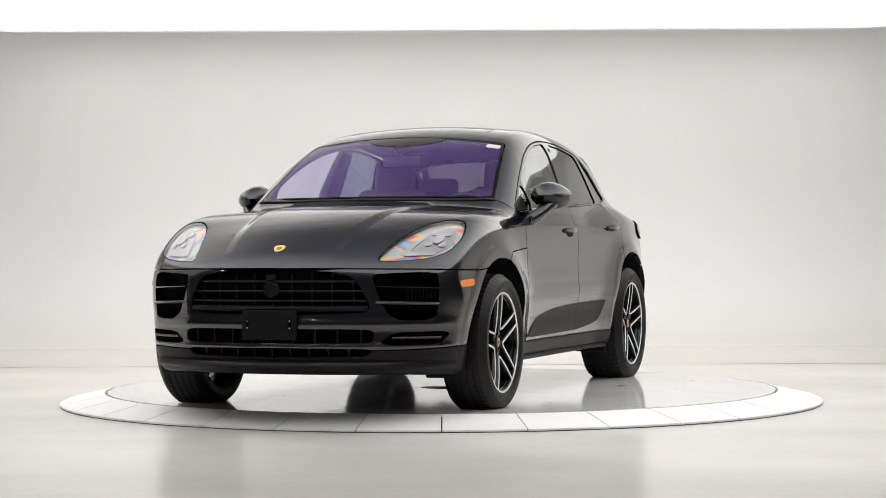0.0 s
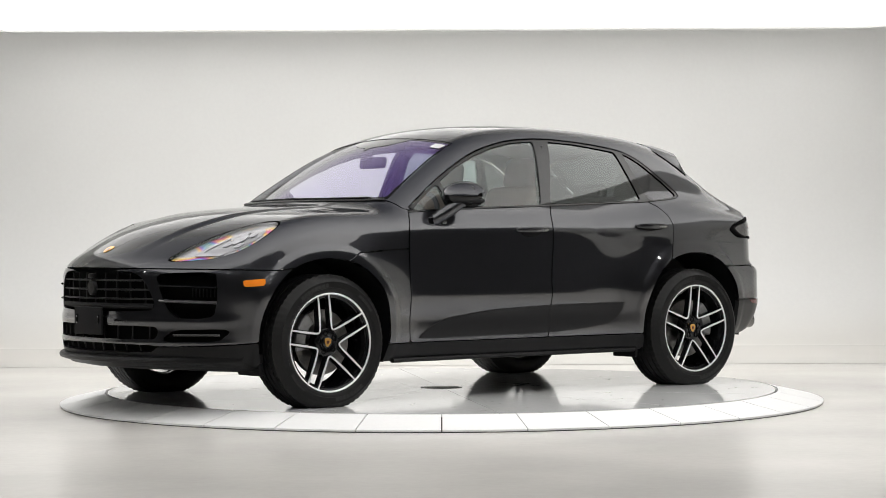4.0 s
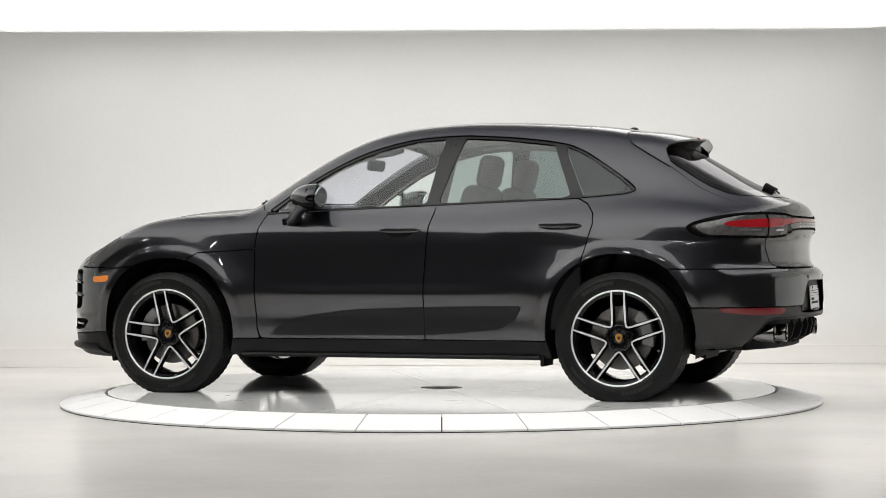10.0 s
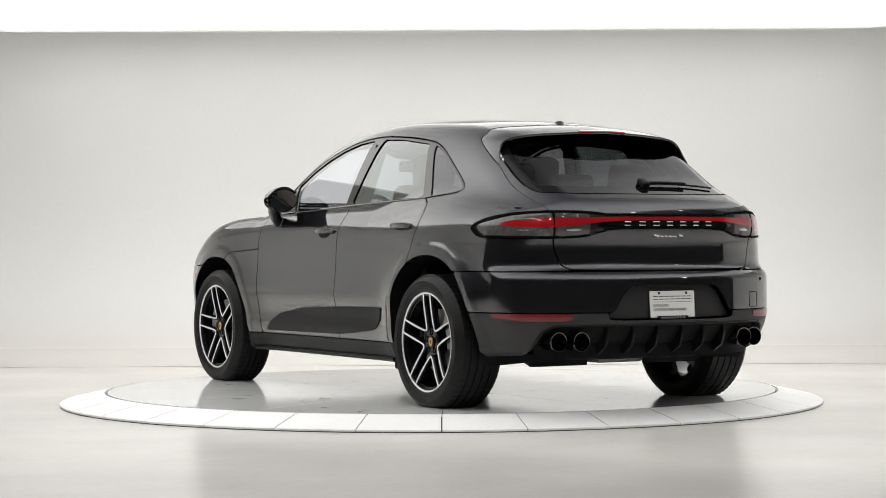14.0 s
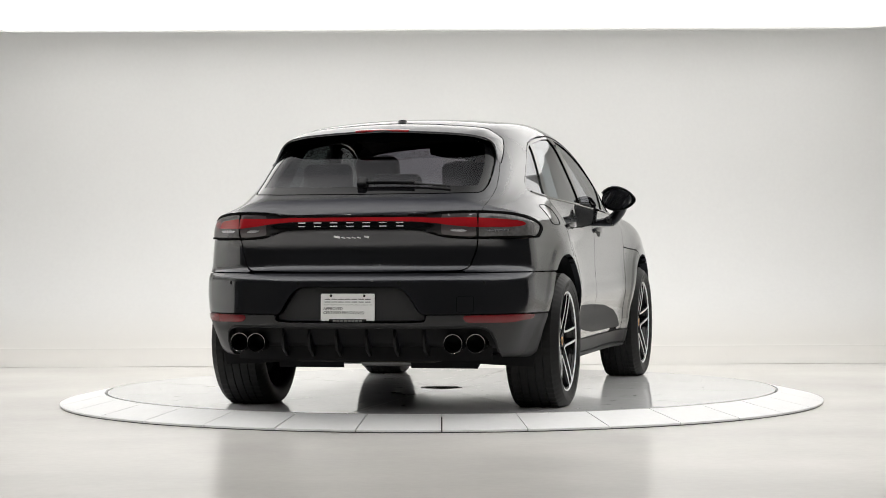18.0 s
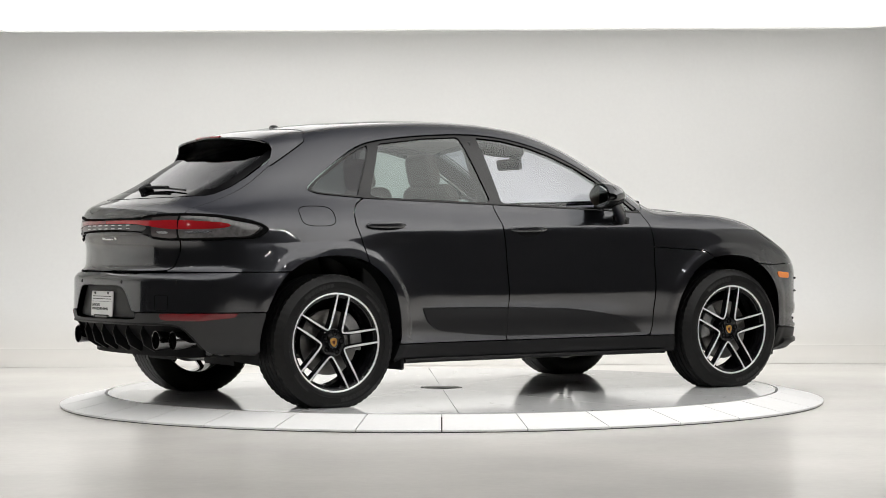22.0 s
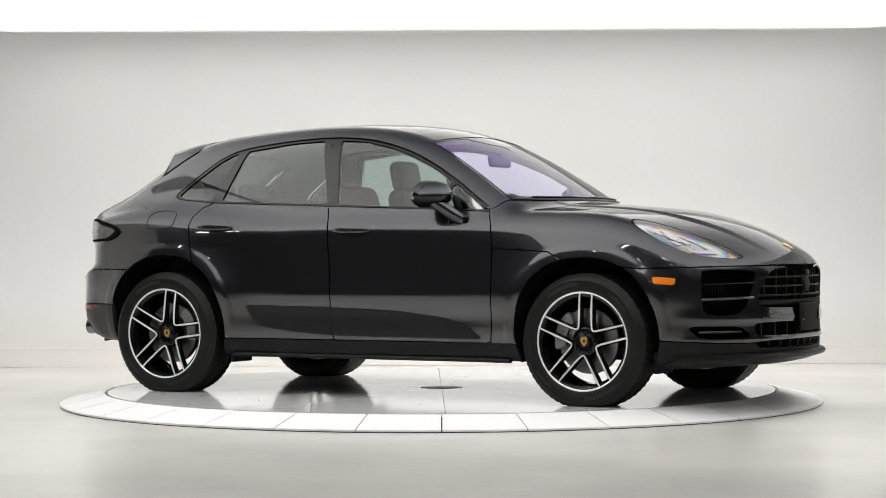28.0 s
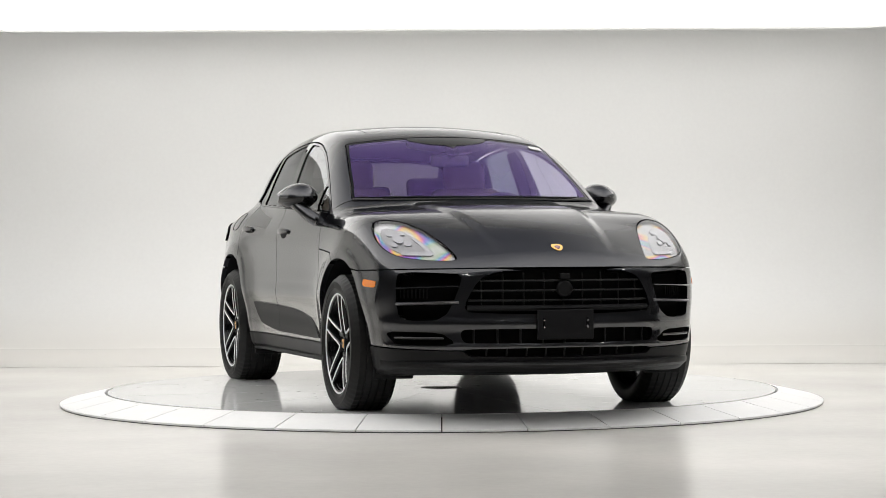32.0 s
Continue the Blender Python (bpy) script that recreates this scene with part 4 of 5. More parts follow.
        panel("side_marker", np.where((SY > 0.6) & (SX < -1.5), side_z(MARKER), far), AMBER, car, s, gap=0.0, off=0.003, lip=0.006, label="amber side marker lamp")
        panel("rear_reflector", r_yz(REFLECT), RED_DARK, car, s, gap=0.0, off=0.003, lip=0.008, label="slim red rear reflector")
        lamp = panel("headlight_bowl", head, IRIS, car, s, gap=0.002, off=-0.018, lip=-0.014, label="silvery headlight housing with rainbow sheen painted in")
        module = panel("lamp_module", np.maximum(f_yz(LAMP_MODULE), head + 0.012), LAMP_INNER, lamp, s, gap=0.0, off=-0.016, lip=0.004, label="dark glossy lamp module")
        panel("lamp_reflector", f_yz(LAMP_L), LAMP_GREY, lamp, s, gap=0.0, off=-0.012, lip=0.006, label="silver bent reflector strip")
        for cy, cz in ((0.715, 0.955), (0.775, 0.950), (0.712, 0.900), (0.780, 0.895)):
            block = rounded([(cy - 0.017, cz - 0.012), (cy + 0.017, cz - 0.010), (cy + 0.018, cz + 0.013), (cy - 0.014, cz + 0.012)], 1, 0.12)
            panel("daytime_light", f_yz(block), LAMP_GREY, lamp, s, gap=0.0, off=-0.011, lip=0.006, label="clear grey daytime light block")
        ball = rounded([(0.747 + 0.026 * math.cos(q), 0.925 + 0.026 * math.sin(q)) for q in np.linspace(0, 2 * math.pi, 13)[:-1]], 1)
        panel("projector_lens", f_yz(ball), LAMP_GREY, lamp, s, gap=0.0, off=-0.008, lip=0.010, label="round projector lens")
        panel("headlight_lens", head, LAMP_GLASS, car, s, gap=0.001, off=-0.002, lip=0.03, label="clear headlight lens")


build_skin()

# ---- car details ----
def meet(a, b, x=None, y=None, z=None):
    """Where the line from a (outside) to b (inside) meets the skin, along the axis that is None."""
    lo, hi = a, b
    for _ in range(16):
        mid = (lo + hi) / 2
        p = [mid if v is None else v for v in (x, y, z)]
        if float(body(*(np.array([float(q)]) for q in p))[0]) < 0:
            hi = mid
        else:
            lo = mid
    return (lo + hi) / 2


def front_x(y, z):
    return meet(-2.7, -1.2, y=y, z=z)


def rear_x(y, z):
    return meet(2.7, 1.2, y=y, z=z)


def side_y(x, z):
    return meet(1.3, 0.2, x=x, z=z)


def top_z(x, y):
    return meet(1.9, 0.8, x=x, y=y)


def skin_normal(x, y, z, e=0.004):
    f = lambda *p: float(body(*(np.array([float(q)]) for q in p))[0])
    return Vector((f(x + e, y, z) - f(x - e, y, z), f(x, y + e, z) - f(x, y - e, z), f(x, y, z + e) - f(x, y, z - e))).normalized()


def curtain(name, outline_y, z0, z1, inset, mat, n=24, label="", parent=None, end="front"):
    """A dark backing sheet that stands in for the shade behind an opening, following the nose or the tail."""
    bm = bmesh.new()
    y0, y1 = outline_y
    rows = []
    for k in range(n + 1):
        y = y0 + (y1 - y0) * k / n
        x = front_x(y, (z0 + z1) / 2) + inset if end == "front" else rear_x(y, (z0 + z1) / 2) - inset
        rows.append([bm.verts.new((x, y, z)) for z in (z0, z1)] + [bm.verts.new((x + (0.02 if end == "front" else -0.02), y, z)) for z in (z1, z0)])
    for p, q in zip(rows, rows[1:]):
        for j in range(4):
            bm.faces.new((p[j], q[j], q[(j + 1) % 4], p[(j + 1) % 4]))
    bmesh.ops.recalc_face_normals(bm, faces=bm.faces)
    return part(name, bm, mat, parent or car, label)


def bar_across(name, y0, y1, z, inset, rad, mat, n=20, flat=1.0, label="", slope=0.0):
    pts = []
    for k in range(n + 1):
        y = y0 + (y1 - y0) * k / n
        zz = z + slope * abs(y)
        pts.append((front_x(y, zz) + inset, y, zz))
    return part(name, tube(pts, rad, 8, flat=flat), mat, car, label)


def nose():
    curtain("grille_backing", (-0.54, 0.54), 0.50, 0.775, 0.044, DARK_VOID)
    for z, w in ((0.700, 0.43), (0.650, 0.465), (0.600, 0.485)):
        bar_across("grille_slat", -w, w, z, 0.016, 0.008, TRIM_BLACK, 24, 0.6)
    for k in range(-4, 5):
        y = k * 0.105
        top = 0.742 if abs(y) < 0.33 else 0.70
        pts = [(front_x(y, z) + 0.030, y, z) for z in (0.545, 0.60, 0.65, 0.70, top)]
        part("grille_upright", tube(pts, 0.005, 6), TRIM_BLACK, car)
    part("grille_mesh_strip", tube([(front_x(y, 0.560) + 0.018, y, 0.560) for y in np.linspace(-0.49, 0.49, 25)], 0.016, 8, flat=1.0), MATT_BLACK, car, "fine black mesh strip under the grille")
    # radar disc and camera
    b = lathe([(0.001, -0.012), (0.036, -0.010), (0.042, -0.004), (0.044, 0.010)], 32, "y")
    bmesh.ops.rotate(b, cent=(0, 0, 0), matrix=Matrix.Rotation(-math.pi / 2, 3, "Z"), verts=b.verts)
    bmesh.ops.translate(b, vec=(front_x(0, 0.655) + 0.008, 0.0, 0.658), verts=b.verts)
    part("radar_disc", b, TRIM_BLACK, car, "round black sensor cover in the grille")
    part("front_camera", box_bm(0.03, 0.055, 0.026, pose(front_x(0, 0.722) + 0.01, 0, 0.722), 0.006), TRIM_BLACK, car, "small black camera under the bonnet edge")
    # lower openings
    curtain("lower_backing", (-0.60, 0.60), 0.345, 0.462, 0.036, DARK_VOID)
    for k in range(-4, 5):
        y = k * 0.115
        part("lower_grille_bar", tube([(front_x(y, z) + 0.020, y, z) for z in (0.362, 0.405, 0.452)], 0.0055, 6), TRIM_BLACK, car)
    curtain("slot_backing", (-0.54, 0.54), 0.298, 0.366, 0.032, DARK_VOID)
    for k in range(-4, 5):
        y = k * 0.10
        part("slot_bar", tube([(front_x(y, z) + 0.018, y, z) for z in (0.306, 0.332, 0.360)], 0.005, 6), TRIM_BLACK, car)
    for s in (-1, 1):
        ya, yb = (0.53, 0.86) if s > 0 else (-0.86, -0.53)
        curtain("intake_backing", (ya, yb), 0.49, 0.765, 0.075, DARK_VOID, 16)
        for z, m in ((0.672, TRIM_BLACK), (0.592, TRIM_BLACK)):
            pts = []
            for k in range(13):
                y = s * (0.53 + 0.275 * k / 12)
                pts.append((front_x(y, z) + 0.010, y, z - 0.010 * k / 12))
            part("intake_blade", tube(pts, 0.020, 8, flat=0.40), BLADE_SATIN if z < 0.6 else GLOSS_BLACK, car, "slim horizontal intake blade")
        for k in range(9):
            y = s * (0.66 + 0.017 * k)
            part("cooler_fin", tube([(front_x(y, 0.65) + 0.062, y, z) for z in (0.61, 0.66)], 0.004, 5), TRIM_BLACK, car)
        ya, yb = (0.54, 0.86) if s > 0 else (-0.86, -0.54)
        curtain("fog_insert", (ya, yb), 0.360, 0.446, 0.030, DARK_VOID, 14, "near-black sheet in place of the shaded mesh insert")
        part("fog_light_bar", tube([(front_x(s * y, 0.408) + 0.016, s * y, 0.408) for y in (0.60, 0.68, 0.76, 0.81)], 0.012, 8, flat=0.7), GLOSS_BLACK, car, "slim dark fog light bar")
    # plate bracket
    xb = front_x(0, 0.50) - 0.004
    plate = part("plate_bracket", box_bm(0.014, 0.305, 0.152, pose(xb - 0.004, 0.004, 0.476), 0.005, 3), MATT_BLACK, car, "blank matt black number plate bracket")
    for s in (-1, 1):
        # raised near-black box in place of the slot's shade
        part("bracket_slot", box_bm(0.006, 0.012, 0.05, pose(xb - 0.012, s * 0.118 + 0.004, 0.485), 0.002), DARK_VOID, plate)
        for dz in (-0.022, 0.014):
            part("bracket_bolt", box_bm(0.006, 0.009, 0.009, pose(xb - 0.0135, s * 0.118 + 0.004, 0.485 + dz), 0.003), CHROME, plate)
    # splitter edge sweeping round the nose
    bm = bmesh.new()
    rows = []
    for k in range(41):
        y = -0.86 + 1.72 * k / 40
        x = front_x(y, 0.30)
        t = 1 - abs(y / 0.86) ** 3
        out = 0.006 + 0.036 * t
        rows.append([bm.verts.new(p) for p in ((x + 0.03, y, 0.300), (x - out * 0.75, y, 0.285), (x - out, y, 0.272), (x - out * 0.8, y, 0.258), (x + 0.05, y, 0.232), (x + 0.12, y, 0.215), (x + 0.12, y, 0.30))])
    for p, q in zip(rows, rows[1:]):
        for j in range(7):
            bm.faces.new((p[j], q[j], q[(j + 1) % 7], p[(j + 1) % 7]))
    bmesh.ops.recalc_face_normals(bm, faces=bm.faces)
    part("splitter_edge", bm, TRIM_BLACK, car, "black splitter blade round the nose")
    # bonnet crest
    xe, ze = -2.235, top_z(-2.235, 0.0)
    n = skin_normal(xe, 0, ze)
    out = [tuple(p) for p in rounded([(-0.030, 0.036), (0.030, 0.036), (0.031, -0.004), (0.0, -0.042), (-0.031, -0.004)], 2)]
    m = Matrix.Translation((xe, 0, ze)) @ Matrix(((0, n.z, n.x), (-1, 0, 0), (0, -n.x, n.z))).to_4x4()
    crest = slab(out, 0.0, 0.004, "z", 0.001)
    bmesh.ops.transform(crest, matrix=m, verts=crest.verts)
    part("crest_badge", crest, GOLD, car, "small gold shield badge")
    inner = slab([(0.5 * a, 0.5 * b) for a, b in out], 0.004, 0.005, "z")
    bmesh.ops.transform(inner, matrix=m, verts=inner.verts)
    part("crest_centre", inner, RED_DARK, car, "dark red centre of the badge")
    # windscreen foot, wipers, sensor pod, sticker
    pts = [(-1.035 + 0.36 * y * y, y, top_z(-1.035 + 0.36 * y * y, y) - 0.004) for y in np.linspace(-0.72, 0.72, 31)]
    part("cowl_strip", tube(pts, 0.018, 8, flat=0.5), TRIM_BLACK, car, "black strip at the windscreen foot")
    for y0, y1 in ((-0.62, -0.02), (-0.05, 0.56)):
        pts = []
        for k in range(9):
            y = y0 + (y1 - y0) * k / 8
            x = -1.022 + 0.36 * y * y
            pts.append((x, y, top_z(x, y) + 0.005))
        part("wiper_blade", tube(pts, 0.008, 6, flat=0.8), MATT_BLACK, car, "black windscreen wiper")
    bm = bmesh.new()
    rows = []
    for k in range(13):
        y = -0.245 + 0.49 * k / 12
        dep = 0.015 + 0.095 * (1 - abs(y / 0.25) ** 2.5) + (0.055 if k in (6,) else 0)
        rows.append([bm.verts.new((x, y, top_z(x, y) - 0.009)) for x in (-0.30, -0.33 - dep * 0.5, -0.33 - dep)] + [bm.verts.new((x, y, top_z(x, y) - 0.05)) for x in (-0.32 - dep, -0.30)])
    for p, q in zip(rows, rows[1:]):
        for j in range(5):
            bm.faces.new((p[j], q[j], q[(j + 1) % 5], p[(j + 1) % 5]))
    bmesh.ops.recalc_face_normals(bm, faces=bm.faces)
    part("sensor_pod", bm, DARK_VOID, car, "black sensor housing behind the windscreen")
    mirror = part("cabin_mirror", box_bm(0.04, 0.24, 0.07, pose(-0.40, 0, 1.385, 0, 12, 0), 0.016, 3), CABIN, car, "black rear-view mirror")
    part("mirror_stalk", tube([(-0.42, 0, 1.46), (-0.41, 0, 1.40)], 0.012, 8), CABIN, mirror)
    bm = bmesh.new()
    grid = [[bm.verts.new((-0.40 + 0.05 * i + 0.1 * (0.60 - 0.08 * j) ** 2, -0.60 + 0.08 * j, top_z(-0.40 + 0.05 * i + 0.1 * (0.60 - 0.08 * j) ** 2, -0.60 + 0.08 * j) + 0.0015)) for j in range(2)] for i in range(2)]
    bm.faces.new((grid[0][0], grid[0][1], grid[1][1], grid[1][0]))
    bmesh.ops.solidify(bm, geom=bm.faces[:], thickness=0.0008)
    part("windscreen_sticker", bm, WHITE_PLASTIC, car, "small white sticker in the windscreen corner", smooth=False)


def flanks():
    for s in (-1, 1):
        # door handles; a flat black disc stands in for the shade in each hollow
        for x0, x1, z in ((-0.035, 0.215, 0.962), (0.93, 1.185, 0.985)):
            xm = (x0 + x1) / 2
            y = side_y(xm, z)
            b = bmesh.new()
            bmesh.ops.create_uvsphere(b, u_segments=20, v_segments=10, radius=1)
            bmesh.ops.scale(b, vec=(0.088, 0.006, 0.036), verts=b.verts)
            bmesh.ops.translate(b, vec=(xm, s * (y - 0.001), z - 0.010), verts=b.verts)
            part("handle_hollow_shade", b, MATT_BLACK, car, "flat black disc standing in for the handle hollow's shade")
            bm = bmesh.new()
            rows = []
            for k in range(17):
                t = -1 + 2 * k / 16
                x = xm + t * (x1 - x0) / 2
                h = 0.0135 * (1 - abs(t) ** 3) ** 0.5 + 0.002
                yy = side_y(x, z)
                o = 0.012 + 0.018 * (1 - t * t)
                rows.append([bm.verts.new((x, s * (yy + dy), z + dz + 0.009)) for dy, dz in ((-0.004, -h), (o * 0.9, -h), (o, -h * 0.5), (o, h * 0.5), (o * 0.9, h), (-0.004, h))])
            for p, q in zip(rows, rows[1:]):
                for j in range(6):
                    bm.faces.new((p[j], q[j], q[(j + 1) % 6], p[(j + 1) % 6]))
            bm.faces.new(rows[0])
            bm.faces.new(rows[-1])
            bmesh.ops.recalc_face_normals(bm, faces=bm.faces)
            part("door_handle", bm, PAINT, car, "dark grey door handle")
        # door mirror: painted cap, black lower shell, glass, arm
        def mirror_shell(lower):
            bm = bmesh.new()
            rows = []
            for i in range(15):
                u = i / 14                      # across, from the inner end to the tip
                yy = 0.838 + 0.218 * u
                prof = (math.sin(math.pi * min(max(0.06 + 0.90 * u, 0), 1))) ** 0.55
                hz = 0.088 * prof * (1.04 - 0.22 * u)
                dx = 0.172 * prof
                row = []
                for k in range(11):
                    a = (math.pi / 2) * (1 - k / 10) if not lower else -(math.pi / 2) * (k / 10)
                    cz, cx = math.sin(a), math.cos(a)
                    row.append(bm.verts.new((-0.435 + 0.045 * u - dx * abs(cx) ** 0.85, s * yy, 1.172 - 0.012 * u + hz * (cz if cz > 0 else cz * 0.92))))
                rows.append(row)
            for p, q in zip(rows, rows[1:]):
                for j in range(10):
                    bm.faces.new((p[j], q[j], q[j + 1], p[j + 1]))
            bmesh.ops.recalc_face_normals(bm, faces=bm.faces)
            bmesh.ops.solidify(bm, geom=bm.faces[:], thickness=0.004)
            return bm
        cap = part("mirror_cap", mirror_shell(False), PAINT, car, "dark grey door mirror cap")
        part("mirror_lower_shell", mirror_shell(True), GLOSS_BLACK, car, "gloss black lower door mirror shell")
        out = []
        for k in range(28):
            a = 2 * math.pi * k / 28
            u = 0.5 + 0.46 * math.cos(a)
            prof = (math.sin(math.pi * min(max(0.06 + 0.90 * u, 0), 1))) ** 0.55
            out.append((s * (0.838 + 0.218 * u), 1.166 + 0.070 * math.sin(a)))
        part("mirror_back", slab(out, -0.455, -0.402, "x"), GLOSS_BLACK, car)
        gl = slab([((p[0] - s * 0.947) * 0.9 + s * 0.947, (p[1] - 1.166) * 0.88 + 1.166) for p in out], -0.402, -0.398, "x")
        mid = Matrix.Translation((-0.391, s * 0.948, 1.166))
        bmesh.ops.transform(gl, matrix=mid @ pose(0, 0, 0, 0, 8, 0) @ Matrix.Translation((0.400, -s * 0.948, -1.166)), verts=gl.verts)
        part("mirror_glass", gl, MIRROR, car, "silvered door mirror glass")
        part("mirror_arm", tube([(-0.485, s * 0.970, 1.135), (-0.53, s * 0.945, 1.100), (-0.570, s * 0.912, 1.062), (-0.604, s * 0.872, 1.030), (-0.616, s * 0.850, 1.014)], 0.038, 14, flat=0.95), PAINT, car, "dark grey mirror arm")
        part("mirror_foot", box_bm(0.13, 0.016, 0.075, pose(-0.600, s * (side_y(-0.600, 1.012) - 0.004), 1.012, 0, -4, 0), 0.007, 3), GLOSS_BLACK, car, "black plate round the foot of the mirror arm")
        # lip round the arches and liners inside them
        for hx in (-HUB_X, HUB_X):
            hz, wx = (0.468, 0.428) if hx > 0 else (0.452, 0.428)
            curve = []
            for k in range(37):
                a = math.pi * (-0.10 + 1.20 * k / 36)
                c, q = math.cos(a), math.sin(a)
                e = 2 / 2.25
                cx = math.copysign(abs(c) ** e, c)
                curve.append((hx + wx * (cx if q > 0 else c) * (1.0 if q > 0 else 0.985), HUB_Z + hz * (q ** e if q > 0 else q * 0.9)))
            bm = bmesh.new()
            rows = []
            for x, z in curve:
                d = Vector((x - hx, z - HUB_Z)).normalized() * 0.008
                yo = side_y(x + d.x, max(z + d.y, 0.26)) - 0.012
                rows.append([bm.verts.new((x + d.x, s * yo, z + d.y)), bm.verts.new((x + d.x, s * 0.55, z + d.y)), bm.verts.new((hx + (x - hx) * 0.05, s * 0.54, HUB_Z + (z - HUB_Z) * 0.05))])
            for p, q in zip(rows, rows[1:]):
                for j in range(2):
                    bm.faces.new((p[j], q[j], q[j + 1], p[j + 1]))
            bmesh.ops.recalc_face_normals(bm, faces=bm.faces)
            bmesh.ops.solidify(bm, geom=bm.faces[:], thickness=0.004)
            part("arch_liner", bm, MATT_BLACK, car, "matt black wheel arch liner")
        # flaps ahead of and behind the wheels
        part("front_air_flap", box_bm(0.03, 0.22, 0.07, pose(-1.80, s * 0.76, 0.218, 0, -10, 0), 0.008), MATT_BLACK, car, "black air deflector flap")
        part("rear_air_flap", box_bm(0.025, 0.20, 0.07, pose(0.945, s * 0.80, 0.222, 0, 0, 0), 0.008), MATT_BLACK, car, "black air deflector flap")
        # lower sill edge
        pts = [(x, s * (side_y(x, 0.25) - 0.004), 0.236) for x in np.linspace(-0.93, 0.93, 25)]
        part("sill_edge", tube(pts, 0.018, 8, flat=0.8), TRIM_BLACK, car)
        # window trim line
        pts = []
        for q in np.linspace(-0.78, 1.42, 40):
            z = float(np.interp(q, [-0.80, -0.413, 0.27, 1.112, 1.39, 1.44], [1.072, 1.092, 1.116, 1.147, 1.170, 1.178]))
            pts.append((q, s * (side_y(q, z) + 0.001), z))
        part("belt_trim", tube(pts, 0.006, 6), GLOSS_BLACK, car, "black strip along the window foot")
    # round fuel flap seam on the right-hand wing
    loop = []
    for k in range(40):
        a = 2 * math.pi * k / 40
        c, q = math.cos(a), math.sin(a)
        x, z = 1.475 + 0.105 * math.copysign(abs(c) ** 0.6, c), 1.045 + 0.055 * math.copysign(abs(q) ** 0.6, q)
        loop.append((x, side_y(x, z) + 0.0004, z))
    part("fuel_flap_seam", tube(loop, 0.0022, 6, closed=True), DARK_VOID, car, "rounded square fuel flap seam")


def rear_end():
    # roof spoiler: one sheet from its root on the roof to the trailing edge, its ends wrapping down the pillars
    edge_y = spline((0, 0), (0.5, 0.36), (0.75, 0.54), (0.88, 0.605), (1, 0.635))
    edge_x = spline((0, 1.715), (0.5, 1.675), (0.75, 1.63), (0.88, 1.605), (1, 1.652))
    edge_z = spline((0, 1.507), (0.5, 1.492), (0.75, 1.468), (0.88, 1.425), (1, 1.325))
    root_x = spline((0, 1.36), (0.5, 1.36), (0.75, 1.37), (0.88, 1.46), (1, 1.635))
    side_drop = spline((0.75, 1.49), (0.88, 1.43), (1, 1.325))
    nw, nv = 56, 10
    sheet, under = [], []
    for i in range(nw + 1):
        w = -1 + 2 * i / nw
        aw, sg = abs(w), (1 if w >= 0 else -1)
        ex, ey, ez = float(edge_x(aw)), float(edge_y(aw)), float(edge_z(aw))
        rx = float(root_x(aw))
        if aw < 0.72:
            ry = ey
            rz = top_z(rx, ry) + 0.002
        else:
            t = min((aw - 0.72) / 0.10, 1)
            za = top_z(rx, ey) if t < 1 else 0
            zb = float(side_drop(max(aw, 0.75)))
            rz = za * (1 - t) + zb * t + 0.002
            ry = ey * (1 - t) + (side_y(rx, rz) + 0.004) * t
        row = []
        for j in range(nv + 1):
            v = j / nv
            crown = 0.010 * math.sin(math.pi * v) * (1 - aw ** 6)
            row.append((rx + (ex - rx) * v, sg * (ry + (ey - ry) * v ** 1.2), rz + (ez - rz) * v + crown))
        sheet.append(row)
        gx = ex - 0.075 + 0.045 * aw ** 4
        gz = min(top_z(gx, ey) + 0.004, ez - 0.012) if aw < 0.93 else ez - 0.014
        under.append([(ex - 0.003, sg * ey * 0.995, ez - 0.007), (ex - 0.03, sg * ey * 0.99, ez - 0.016), (gx, sg * ey * 0.985, gz), (gx - 0.06, sg * ey * 0.97, gz + 0.015)])

    def sheet_bm(rows, thick):
        bm = bmesh.new()
        vs = [[bm.verts.new(p) for p in r] for r in rows]
        for p, q in zip(vs, vs[1:]):
            for j in range(len(p) - 1):
                bm.faces.new((p[j], p[j + 1], q[j + 1], q[j]))
        bmesh.ops.recalc_face_normals(bm, faces=bm.faces)
        if sum(f.normal.z for f in bm.faces) < 0:
            bmesh.ops.reverse_faces(bm, faces=bm.faces)
        bmesh.ops.solidify(bm, geom=bm.faces[:], thickness=thick)
        return bm
    sp = part("roof_spoiler", sheet_bm(sheet, 0.006), PAINT, car, "dark grey roof spoiler over the rear window")
    part("spoiler_seam", tube([(r[0][0], r[0][1] * 1.001, r[0][2] - 0.0005) for r in sheet], 0.0028, 6), DARK_VOID, sp, "dark seam round the spoiler")
    part("spoiler_underside", sheet_bm(under, 0.004), GLOSS_BLACK, sp, "gloss black spoiler underside")
    pts = [(1.702 - 0.27 * y * y, y, 1.506 - 0.115 * y * y) for y in np.linspace(-0.15, 0.15, 13)]
    part("high_brake_light", tube(pts, 0.010, 8, flat=0.8), RED_LENS, sp, "slim red high brake light")
    part("roof_antenna", lathe([(0.001, 1.590), (0.016, 1.589), (0.024, 1.585), (0.028, 1.578), (0.030, 1.555)], 24, "z"), GLOSS_BLACK, car, "small black roof antenna").location = (1.27, 0, -0.001)
    # rear wiper
    x0 = 2.09
    hub = Vector((x0, 0.0, top_z(x0, 0) + 0.012))
